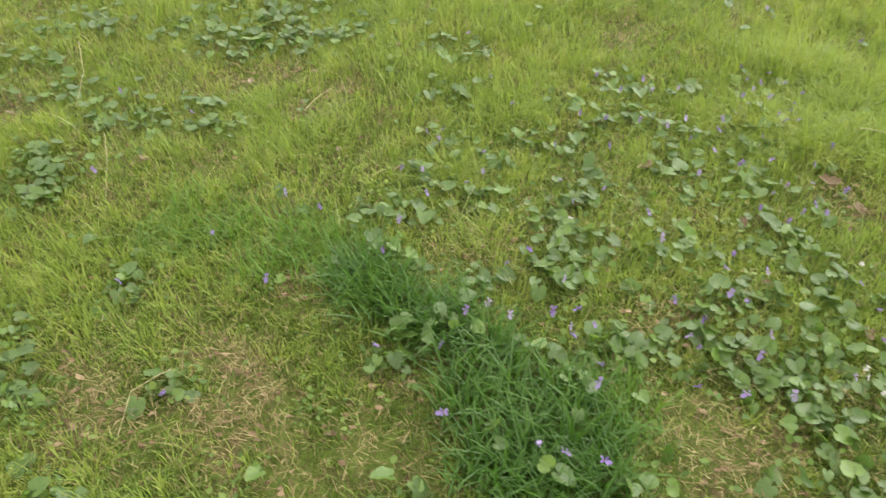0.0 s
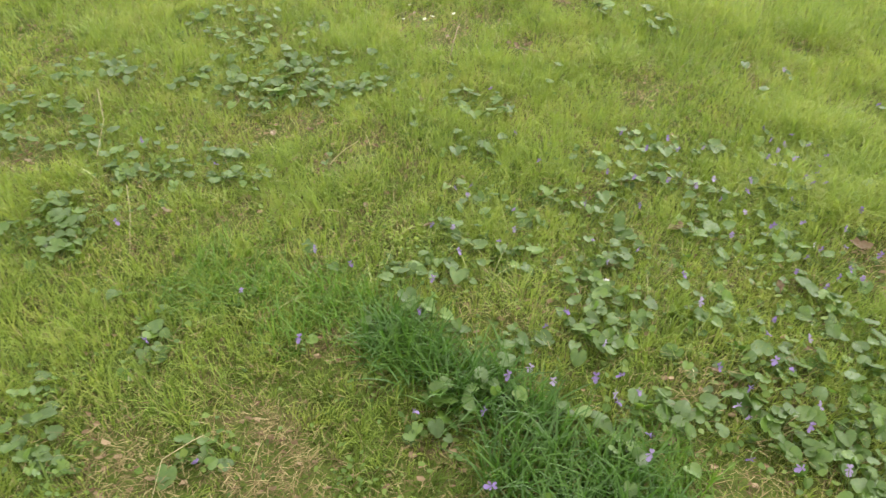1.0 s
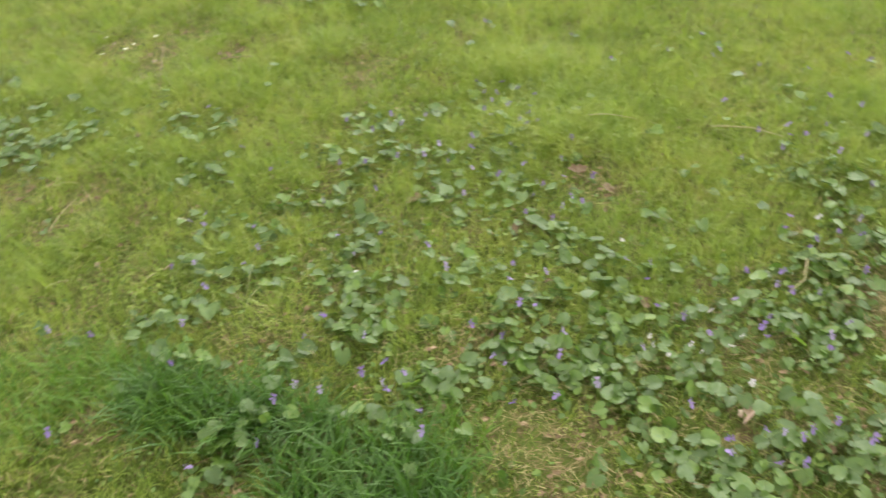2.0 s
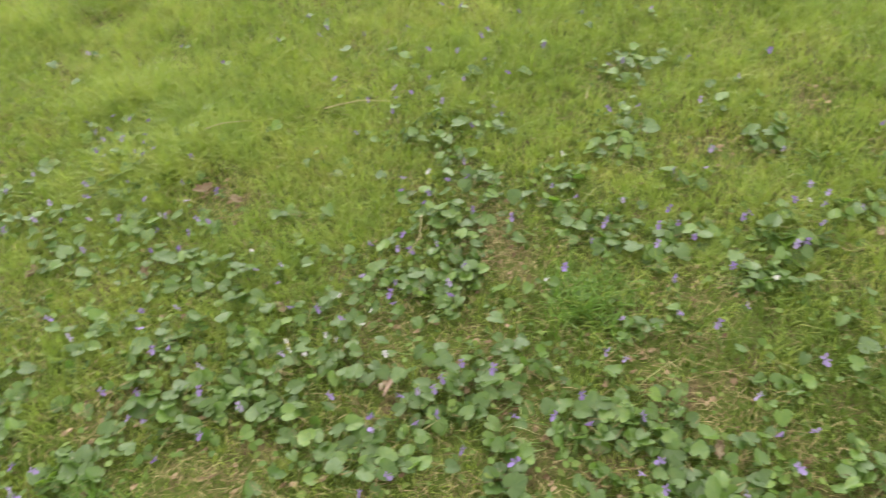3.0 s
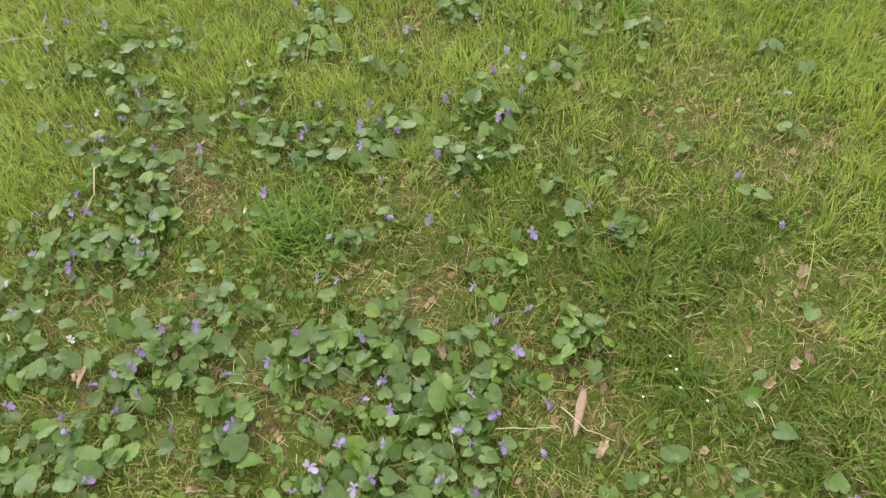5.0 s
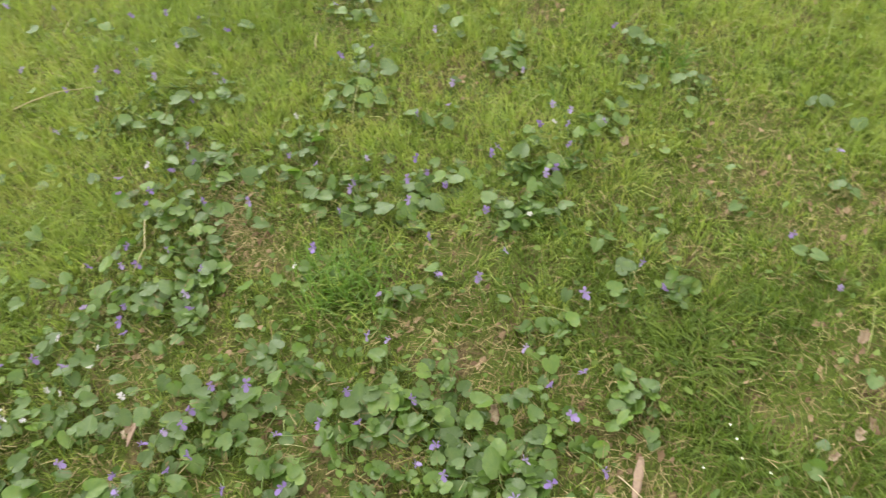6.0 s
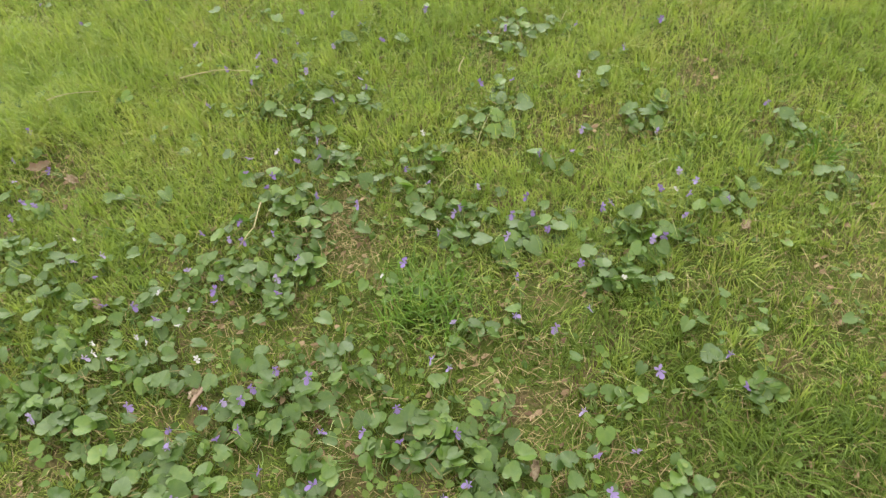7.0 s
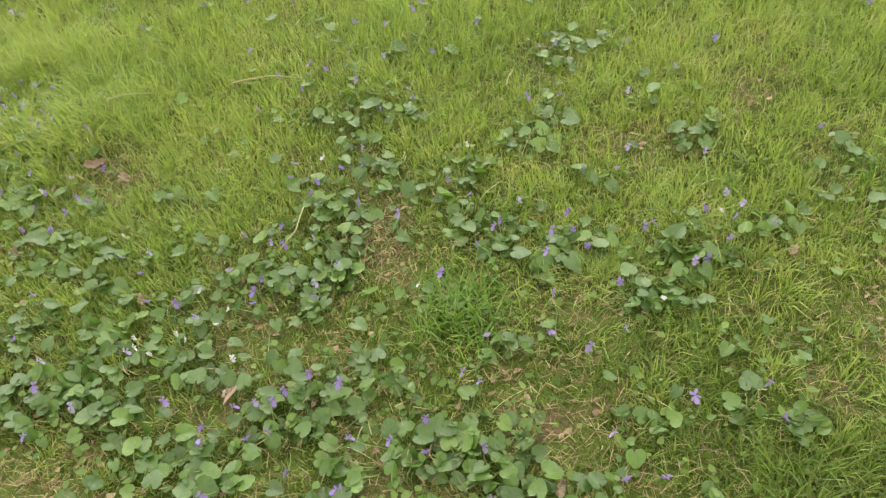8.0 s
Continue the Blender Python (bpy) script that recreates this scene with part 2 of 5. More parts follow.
# violet leaves (place on the lawn in centimetres, width in millimetres) and flowers, patch by patch
LEAF_SPOTS += [(108.5, -1.9, 32), (123.3, -13.9, 33), (125.4, -25.2, 29), (125.8, -15.8, 24), (127.2, -25.4, 20), (127.6, -17.5, 20), (131.6, -20.7, 23), (133.6, -21.2, 39), (134.9, -35.5, 27), (136.2, -34.0, 32), (143.9, -1.5, 24), (148.6, -30.8, 19), (151.4, -29.2, 29), (174.7, -32.5, 26), (197.2, -12.0, 26), (197.7, -14.2, 32), (218.1, -16.1, 25), (219.4, -13.1, 34), (221.7, -13.5, 25), (240.9, -11.0, 34), (243.2, -2.9, 38), (76.3, 45.7, 24), (76.5, 43.7, 26), (77.6, 40.4, 23), (78.0, 42.4, 30), (87.9, 27.5, 38), (88.1, 29.7, 25), (91.3, 20.1, 24), (93.0, 26.1, 27), (93.2, 47.5, 48), (93.5, 22.0, 20), (93.7, 18.3, 26), (93.9, 14.7, 26)]
LEAF_SPOTS += [(94.9, 44.0, 40), (95.2, 46.5, 43), (95.5, 26.2, 38), (95.6, 22.4, 27), (96.6, 31.9, 25), (96.8, 13.9, 35), (97.7, 30.2, 34), (97.7, 17.7, 24), (98.2, 25.9, 34), (98.8, 48.2, 31), (99.5, 6.8, 28), (99.6, 9.9, 41), (99.8, 30.0, 27), (100.2, 14.1, 33), (100.3, 21.1, 27), (101.4, 48.8, 29), (101.6, 18.3, 27), (101.7, 28.2, 25), (101.8, 26.3, 29), (102.2, 20.1, 29), (102.4, 8.4, 26), (102.6, 5.6, 30), (102.7, 12.3, 35), (102.9, 15.5, 31), (103.1, 30.1, 27), (103.1, 23.4, 23), (103.2, 3.1, 24), (103.3, 1.4, 26), (104.2, 8.5, 33), (105.2, 23.1, 18), (105.3, 36.8, 21), (105.3, 5.1, 24), (105.7, 28.2, 25)]
LEAF_SPOTS += [(105.8, 20.3, 27), (106.2, 2.2, 33), (106.3, 12.4, 29), (106.7, 38.8, 21), (106.8, 34.6, 30), (107.2, 15.6, 31), (107.8, 27.1, 34), (108.3, 2.5, 24), (108.8, 46.6, 27), (108.8, 12.4, 33), (108.9, 25.4, 25), (109.0, 17.6, 22), (109.1, 8.4, 33), (109.7, 21.4, 25), (110.0, 49.2, 25), (110.2, 39.0, 21), (111.3, 14.3, 27), (111.3, 10.6, 24), (111.6, 38.0, 31), (112.0, 16.1, 27), (112.2, 3.9, 26), (112.5, 45.4, 36), (112.8, 21.8, 23), (113.2, 49.0, 34), (114.1, 15.0, 29), (114.3, 27.6, 32), (114.4, 4.3, 22), (115.3, 23.1, 30), (115.4, 43.4, 19), (115.8, 29.5, 21), (116.6, 20.1, 27), (117.1, 42.0, 27), (117.1, 9.7, 18)]
LEAF_SPOTS += [(117.4, 49.7, 32), (117.4, 43.7, 27), (117.7, 38.8, 22), (118.0, 28.5, 23), (118.0, 7.3, 29), (119.3, 25.4, 21), (119.8, 20.5, 23), (119.8, 13.4, 27), (120.1, 27.4, 28), (120.5, 48.6, 35), (120.6, 22.4, 30), (120.7, 37.7, 34), (120.9, 44.4, 27), (121.0, 35.0, 26), (121.0, 11.7, 27), (121.5, 14.0, 32), (121.8, 5.6, 25), (122.0, 47.6, 27), (122.1, 28.9, 24), (122.5, 18.5, 46), (122.7, 42.9, 37), (122.7, 9.2, 29), (122.9, 30.9, 21), (123.1, 20.9, 26), (123.2, 39.7, 24), (123.5, 24.5, 28), (124.0, 28.3, 33), (124.1, 41.9, 32), (124.1, 13.2, 21), (124.3, 10.8, 32), (124.8, 16.3, 28), (124.9, 18.2, 35), (125.6, 33.7, 27)]
LEAF_SPOTS += [(125.7, 35.9, 36), (126.6, 22.1, 31), (126.8, 45.9, 27), (127.4, 26.6, 30), (127.6, 33.1, 27), (127.7, 18.3, 26), (128.1, 30.0, 26), (128.4, 40.2, 30), (128.7, 12.5, 28), (129.5, 15.6, 23), (131.2, 22.0, 21), (131.3, 41.7, 27), (131.5, 28.3, 36), (131.6, 35.4, 27), (133.3, 14.3, 33), (133.8, 7.1, 21), (134.5, 38.4, 22), (134.9, 17.6, 28), (135.2, 13.6, 28), (135.6, 35.5, 27), (135.9, 7.1, 26), (138.1, 16.1, 22), (138.5, 13.2, 24), (140.1, 20.1, 24), (143.7, 3.2, 26), (144.4, 5.4, 26), (146.5, 21.2, 29), (146.7, 1.9, 29), (146.9, 6.3, 22), (147.8, 3.7, 29), (148.9, 5.6, 27), (149.9, 0.6, 22), (150.7, 28.5, 25)]
LEAF_SPOTS += [(150.9, 2.4, 27), (151.4, 6.4, 27), (151.7, 8.4, 30), (152.6, 22.1, 30), (153.1, 26.6, 31), (154.3, 36.7, 24), (155.3, 24.5, 26), (156.7, 21.9, 28), (163.0, 25.8, 24), (167.8, 18.1, 31), (171.1, 13.6, 27), (172.0, 47.3, 30), (173.1, 7.2, 28), (174.2, 45.2, 27), (175.3, 17.9, 38), (177.6, 9.1, 27), (177.9, 26.2, 27), (178.1, 6.8, 32), (178.6, 46.6, 33), (179.2, 41.5, 30), (179.9, 39.8, 30), (180.2, 25.1, 24), (181.2, 44.0, 31), (181.2, 6.5, 32), (181.6, 46.0, 28), (184.0, 36.9, 31), (187.0, 46.5, 34), (187.7, 15.1, 25), (187.7, 44.7, 48), (189.5, 26.3, 22), (190.1, 43.5, 29), (190.3, 49.3, 44), (192.4, 17.4, 19)]
LEAF_SPOTS += [(192.8, 45.6, 44), (193.0, 49.1, 32), (195.3, 44.4, 32), (196.0, 47.4, 32), (198.2, 42.7, 35), (200.5, 43.0, 27), (202.7, 4.3, 24), (203.0, 9.8, 18), (206.2, 44.9, 30), (209.2, 43.2, 34), (212.0, 25.7, 24), (212.8, 9.3, 22), (213.8, 42.6, 34), (215.2, 45.3, 41), (215.9, 37.9, 25), (218.0, 42.5, 35), (227.6, 39.8, 32), (229.0, 25.2, 27), (230.2, 35.9, 29), (231.5, 40.1, 26), (235.6, 47.6, 27), (235.9, 31.5, 36), (238.1, 29.2, 30), (238.2, 26.4, 40), (239.3, 46.9, 37), (243.9, 0.1, 31), (245.9, 44.8, 35), (246.8, 48.7, 35), (248.3, 47.2, 26), (-113.6, 96.6, 28), (-109.7, 91.8, 33), (-108.7, 99.3, 22), (-107.5, 89.9, 24)]
LEAF_SPOTS += [(-105.9, 91.5, 27), (-102.8, 90.4, 27), (-102.0, 83.1, 20), (-100.3, 87.9, 23), (-98.7, 89.4, 23), (-95.1, 87.0, 35), (-94.7, 73.2, 35), (-89.8, 66.1, 39), (-87.0, 67.6, 34), (-82.1, 66.8, 36), (-75.1, 88.9, 41), (-74.1, 96.0, 39), (-69.3, 96.4, 39), (-67.8, 93.7, 22), (-66.9, 90.8, 22), (-44.4, 74.4, 33), (-18.6, 75.1, 40), (-13.7, 74.7, 27), (-12.8, 73.2, 35), (-5.5, 77.9, 30), (1.3, 85.6, 31), (2.1, 81.7, 25), (12.1, 77.0, 30), (13.8, 76.0, 40), (15.7, 99.0, 24), (18.4, 91.3, 26), (27.7, 75.4, 30), (31.0, 76.9, 30), (31.7, 97.8, 30), (35.3, 77.3, 31), (36.6, 84.2, 34), (54.6, 79.0, 34), (57.8, 69.5, 34)]
LEAF_SPOTS += [(58.4, 66.9, 26), (61.3, 80.8, 32), (65.5, 95.7, 48), (67.2, 88.6, 33), (67.2, 91.4, 31), (68.1, 98.6, 33), (69.2, 85.7, 25), (69.8, 94.4, 34), (70.6, 91.7, 37), (70.8, 96.8, 23), (71.1, 73.7, 34), (71.2, 82.8, 35), (71.6, 78.0, 40), (73.3, 91.5, 31), (74.7, 69.3, 31), (74.8, 84.9, 38), (75.3, 96.4, 31), (75.9, 80.0, 27), (76.7, 74.7, 24), (77.5, 70.4, 33), (78.2, 87.6, 28), (78.6, 66.7, 38), (79.1, 73.3, 36), (79.9, 80.6, 35), (80.2, 69.5, 39), (80.3, 75.7, 24), (80.6, 96.6, 20), (82.4, 66.0, 23), (82.6, 72.4, 34), (82.7, 64.2, 23), (83.6, 95.9, 26), (85.0, 62.5, 30), (86.3, 92.2, 39)]
LEAF_SPOTS += [(86.8, 74.8, 24), (87.7, 89.7, 36), (88.0, 97.9, 34), (88.7, 69.6, 20), (89.1, 75.9, 26), (90.3, 88.3, 28), (91.5, 96.5, 29), (92.0, 98.2, 29), (93.3, 87.3, 30), (93.7, 75.9, 37), (94.0, 67.9, 30), (94.3, 50.9, 27), (94.7, 65.7, 23), (95.3, 83.2, 35), (95.5, 71.5, 23), (96.5, 50.8, 29), (97.8, 94.7, 29), (98.9, 75.1, 21), (99.1, 54.3, 25), (99.3, 58.4, 30), (99.4, 65.1, 28), (99.9, 51.1, 22), (100.6, 68.0, 39), (101.1, 54.7, 35), (101.4, 71.5, 37), (101.9, 63.6, 28), (102.3, 60.7, 33), (103.6, 85.5, 30), (103.8, 65.5, 31), (103.9, 72.3, 31), (104.2, 77.1, 35), (104.2, 52.2, 34), (105.1, 80.9, 38)]
LEAF_SPOTS += [(106.9, 98.8, 21), (107.2, 72.5, 26), (108.1, 93.3, 25), (108.3, 68.5, 42), (109.4, 75.7, 32), (111.1, 65.4, 31), (112.1, 71.0, 21), (112.2, 50.5, 25), (112.6, 77.1, 21), (113.5, 54.0, 29), (114.5, 99.2, 43), (114.9, 65.9, 31), (114.9, 90.0, 19), (115.7, 93.6, 34), (116.1, 51.7, 32), (116.7, 70.4, 29), (117.4, 96.4, 31), (118.5, 66.8, 23), (118.7, 72.3, 34), (119.5, 62.3, 23), (120.3, 91.4, 25), (120.9, 70.2, 29), (121.6, 93.5, 25), (121.6, 63.1, 28), (122.0, 60.8, 23), (122.2, 81.9, 36), (122.3, 66.1, 31), (122.5, 97.2, 32), (125.3, 94.5, 31), (126.3, 95.9, 32), (128.2, 96.4, 35), (128.3, 87.3, 35), (130.1, 50.6, 30)]
LEAF_SPOTS += [(130.1, 52.4, 23), (130.6, 98.8, 32), (131.1, 96.0, 40), (132.0, 92.7, 23), (134.8, 82.0, 25), (138.6, 56.2, 34), (140.0, 79.3, 22), (142.4, 56.9, 23), (144.1, 96.9, 33), (144.1, 54.3, 23), (144.7, 56.7, 29), (145.3, 99.7, 27), (145.8, 51.7, 28), (146.5, 73.0, 22), (146.8, 53.7, 26), (147.7, 96.0, 24), (153.6, 90.2, 26), (156.8, 90.9, 33), (157.1, 81.7, 26), (158.2, 88.3, 32), (159.4, 95.2, 30), (160.0, 78.9, 35), (160.8, 81.9, 35), (162.0, 88.5, 36), (162.1, 95.2, 24), (162.1, 74.3, 40), (163.1, 63.8, 19), (164.0, 77.4, 26), (164.8, 70.4, 31), (165.1, 86.8, 21), (165.5, 81.1, 26), (165.6, 68.4, 34), (167.9, 82.7, 39)]
LEAF_SPOTS += [(168.4, 69.4, 29), (170.4, 65.0, 43), (170.8, 72.2, 30), (171.5, 68.9, 43), (174.4, 73.7, 21), (175.0, 50.0, 31), (176.6, 70.2, 32), (177.6, 53.3, 34), (177.9, 65.1, 41), (180.6, 71.4, 24), (181.3, 59.3, 23), (181.6, 64.0, 32), (187.1, 54.9, 29), (187.6, 51.9, 26), (190.2, 54.3, 26), (190.3, 99.9, 40), (192.2, 80.9, 44), (192.9, 97.3, 39), (193.0, 54.1, 35), (193.2, 85.9, 38), (194.5, 77.2, 34), (195.7, 80.4, 25), (198.2, 56.8, 27), (200.0, 52.3, 36), (202.3, 56.7, 28), (219.6, 74.9, 34), (222.1, 78.9, 51), (223.3, 76.1, 41), (223.6, 72.5, 37), (223.6, 58.2, 23), (225.6, 93.0, 36), (228.1, 76.2, 41), (229.0, 95.0, 43)]
LEAF_SPOTS += [(232.7, 77.7, 46), (238.5, 88.8, 37), (-117.2, 105.6, 26), (-113.4, 110.9, 32), (-112.4, 107.7, 25), (-107.9, 140.2, 38), (-107.5, 103.3, 25), (-107.2, 100.2, 34), (-95.7, 121.5, 29), (-94.8, 114.5, 25), (-93.2, 135.0, 33), (-93.1, 127.4, 42), (-92.7, 124.6, 35), (-92.7, 120.9, 35), (-90.7, 122.9, 28), (-90.5, 142.0, 27), (-40.7, 131.7, 24), (-37.6, 149.5, 39), (-32.4, 143.6, 44), (-31.4, 141.6, 34), (-26.9, 140.0, 37), (-25.2, 144.3, 25), (-25.1, 104.4, 24), (-23.4, 106.0, 25), (-22.3, 136.4, 34), (-22.2, 113.2, 34), (-21.4, 104.7, 33), (-19.5, 103.4, 27), (-18.8, 110.0, 36), (-18.7, 134.8, 27), (-17.2, 133.1, 24), (-15.4, 106.8, 27), (-15.0, 109.2, 25)]
LEAF_SPOTS += [(-13.4, 114.1, 28), (-12.2, 115.8, 31), (-10.2, 114.4, 25), (-8.9, 112.9, 22), (-7.2, 123.1, 35), (-6.1, 134.2, 21), (-4.7, 130.5, 30), (-3.4, 131.6, 33), (0.7, 133.0, 27), (2.1, 134.0, 39), (7.3, 109.0, 30), (9.2, 138.6, 28), (10.2, 131.1, 27), (10.5, 136.8, 31), (10.5, 110.1, 33), (10.8, 128.4, 39), (10.9, 145.8, 32), (12.5, 135.1, 37), (13.3, 138.0, 34), (13.5, 109.6, 33), (15.1, 143.2, 41), (15.2, 108.3, 28), (15.7, 132.6, 39), (16.0, 146.4, 38), (16.6, 103.3, 30), (17.2, 133.6, 37), (17.6, 148.6, 39), (18.8, 129.2, 33), (19.1, 140.6, 28), (19.4, 101.4, 35), (19.5, 108.7, 34), (20.0, 143.7, 35), (20.8, 136.9, 28)]
LEAF_SPOTS += [(22.1, 109.7, 28), (22.5, 132.3, 27), (23.3, 115.3, 37), (24.4, 113.8, 43), (26.2, 148.4, 36), (26.3, 142.3, 48), (27.1, 111.0, 28), (28.5, 112.6, 34), (29.1, 116.6, 26), (29.8, 148.8, 39), (32.1, 107.7, 34), (32.3, 113.0, 35), (33.1, 106.3, 31), (34.5, 131.7, 34), (35.2, 111.7, 35), (36.4, 127.4, 24), (38.3, 115.9, 35), (38.4, 139.6, 29), (40.0, 108.5, 29), (41.0, 142.8, 39), (43.3, 144.0, 29), (43.8, 128.1, 25), (44.3, 118.1, 39), (45.1, 142.2, 32), (46.4, 107.6, 26), (47.5, 124.2, 34), (48.0, 146.5, 36), (48.6, 117.7, 39), (49.0, 125.2, 43), (49.3, 149.7, 44), (50.3, 119.5, 36), (50.4, 128.8, 31), (50.4, 109.5, 44)]
LEAF_SPOTS += [(51.4, 142.8, 30), (51.4, 133.3, 35), (51.7, 122.9, 34), (52.5, 106.0, 47), (53.2, 113.5, 33), (53.8, 104.0, 29), (54.2, 115.1, 39), (54.4, 131.8, 45), (54.6, 100.7, 29), (55.9, 144.3, 30), (57.1, 107.9, 42), (57.5, 126.0, 35), (57.5, 128.6, 29), (57.7, 105.8, 35), (59.0, 114.8, 36), (59.5, 121.2, 25), (59.7, 127.1, 32), (60.0, 133.3, 29), (60.5, 102.9, 44), (61.7, 113.5, 37), (62.1, 109.3, 36), (62.3, 147.9, 31), (63.1, 130.0, 29), (63.9, 104.1, 38), (64.0, 149.1, 27), (64.1, 120.0, 31), (64.3, 100.2, 26), (64.4, 110.8, 42), (65.5, 103.5, 29), (66.4, 112.7, 27), (66.6, 101.6, 35), (67.1, 121.8, 25), (67.6, 132.2, 33)]
LEAF_SPOTS += [(67.8, 147.5, 38), (68.4, 130.5, 39), (69.5, 109.8, 37), (70.0, 114.1, 24), (70.1, 102.8, 23), (72.8, 104.9, 32), (73.4, 125.2, 38), (73.6, 102.3, 26), (73.9, 141.5, 33), (74.4, 121.0, 29), (74.9, 117.1, 38), (75.0, 146.5, 31), (75.1, 114.1, 31), (77.1, 112.4, 36), (77.8, 131.5, 30), (78.4, 114.2, 39), (78.5, 106.1, 30), (78.7, 109.5, 30), (79.2, 148.6, 31), (79.3, 136.1, 37), (79.9, 129.9, 50), (81.9, 104.7, 29), (82.1, 137.2, 25), (82.8, 128.4, 44), (83.0, 145.0, 42), (83.3, 121.2, 40), (83.7, 114.9, 28), (83.7, 141.2, 42), (85.3, 108.5, 24), (86.4, 100.7, 29), (87.6, 136.8, 43), (89.0, 103.3, 22), (90.6, 109.7, 30)]
LEAF_SPOTS += [(91.6, 113.3, 21), (92.4, 130.9, 32), (93.1, 104.6, 35), (94.6, 113.7, 24), (97.3, 113.4, 27), (98.0, 106.2, 26), (98.2, 127.7, 28), (98.4, 101.5, 26), (98.5, 141.5, 23), (101.4, 136.1, 23), (103.4, 115.5, 30), (103.9, 103.8, 32), (104.7, 110.8, 27), (104.8, 128.9, 32), (106.9, 112.2, 22), (109.4, 108.6, 24), (109.5, 123.0, 28), (110.5, 114.7, 33), (111.6, 101.9, 32), (112.5, 111.5, 27), (113.7, 105.6, 44), (114.6, 142.3, 37), (117.0, 118.2, 37), (117.4, 106.7, 44), (120.5, 101.5, 35), (124.8, 100.9, 35), (125.5, 117.7, 28), (126.1, 108.1, 30), (127.5, 118.4, 34), (128.1, 101.2, 32), (130.6, 105.0, 27), (131.1, 109.6, 27), (131.2, 121.7, 29)]
LEAF_SPOTS += [(131.7, 131.1, 43), (132.7, 116.0, 44), (133.4, 141.5, 31), (134.6, 102.4, 30), (135.2, 109.5, 34), (135.4, 123.1, 35), (135.7, 107.8, 27), (136.3, 115.2, 34), (136.4, 119.3, 38), (137.1, 102.5, 30), (138.3, 109.2, 34), (138.8, 128.5, 36), (140.9, 109.3, 43), (141.7, 115.5, 28), (142.3, 117.7, 41), (142.5, 123.3, 39), (143.4, 105.5, 27), (143.6, 109.4, 31), (147.2, 117.2, 25), (147.4, 121.4, 36), (147.8, 130.2, 40), (150.3, 114.0, 32), (151.0, 136.6, 31), (151.4, 132.9, 27), (152.1, 125.8, 33), (153.3, 134.3, 34), (153.4, 146.1, 32), (154.2, 122.2, 29), (154.3, 107.2, 37), (154.6, 120.2, 39), (154.7, 117.1, 45), (156.2, 134.6, 31), (156.5, 146.5, 36)]
LEAF_SPOTS += [(157.6, 106.8, 28), (158.0, 118.4, 33), (158.3, 130.8, 27), (158.6, 142.5, 39), (159.8, 100.3, 43), (164.5, 145.4, 40), (165.5, 106.3, 22), (166.9, 144.7, 40), (167.3, 101.5, 31), (168.9, 147.6, 47), (169.8, 141.8, 27), (170.6, 137.3, 27), (171.0, 108.4, 42), (171.3, 101.9, 44), (172.1, 133.9, 26), (173.2, 107.7, 39), (174.4, 137.0, 39), (175.3, 105.5, 29), (176.6, 149.9, 34), (185.5, 108.1, 25), (186.9, 105.1, 30), (187.3, 107.9, 33), (191.3, 105.5, 34), (192.6, 109.3, 37), (194.8, 103.7, 44), (202.0, 110.2, 45), (203.2, 102.5, 48), (205.5, 104.8, 38), (206.0, 113.4, 32), (218.0, 132.9, 39), (218.4, 130.3, 42), (219.3, 125.1, 34), (222.2, 123.3, 34)]
LEAF_SPOTS += [(225.1, 127.5, 27), (225.4, 131.6, 39), (228.0, 135.5, 28), (231.0, 130.0, 39), (233.3, 102.1, 33), (233.6, 122.8, 43), (234.3, 133.3, 32), (236.0, 121.5, 31), (239.1, 125.8, 40), (-169.6, 198.6, 41), (-142.6, 176.5, 37), (-140.1, 176.8, 41), (-138.0, 174.2, 32), (-135.6, 155.9, 38), (-135.1, 177.3, 37), (-134.6, 169.0, 48), (-134.4, 165.0, 43), (-132.9, 153.7, 30), (-132.4, 162.6, 39), (-132.2, 158.8, 42), (-132.0, 170.6, 36), (-130.6, 164.1, 43), (-130.6, 154.0, 49), (-129.7, 193.0, 38), (-129.6, 160.3, 31), (-128.1, 155.4, 34), (-128.0, 165.6, 31), (-126.1, 158.1, 26), (-124.1, 190.5, 33), (-123.9, 181.4, 36), (-120.9, 193.9, 33), (-116.3, 196.0, 33), (-113.3, 172.6, 27)]
LEAF_SPOTS += [(-112.5, 193.3, 29), (-111.5, 198.2, 37), (-108.3, 196.9, 31), (-105.9, 192.4, 32), (-99.8, 193.0, 36), (-97.1, 190.2, 36), (-95.4, 193.5, 28), (-92.9, 191.3, 43), (-92.1, 194.5, 36), (-62.1, 161.0, 27), (-53.5, 153.6, 30), (-40.3, 157.2, 27), (-39.0, 153.9, 29), (-34.2, 152.1, 29), (-33.0, 154.5, 33), (-31.6, 155.8, 30), (-29.9, 160.7, 27), (-27.7, 162.1, 34), (-26.0, 152.9, 26), (-25.8, 176.3, 39), (-25.6, 194.7, 26), (-25.0, 158.8, 30), (-22.2, 195.7, 30), (-22.0, 170.1, 35), (-21.8, 156.8, 36), (-21.5, 174.0, 35), (-21.4, 183.5, 36), (-20.1, 154.0, 42), (-18.6, 154.8, 29), (-17.8, 166.8, 27), (-15.8, 189.8, 33), (-15.4, 165.8, 41), (-15.1, 174.7, 25)]
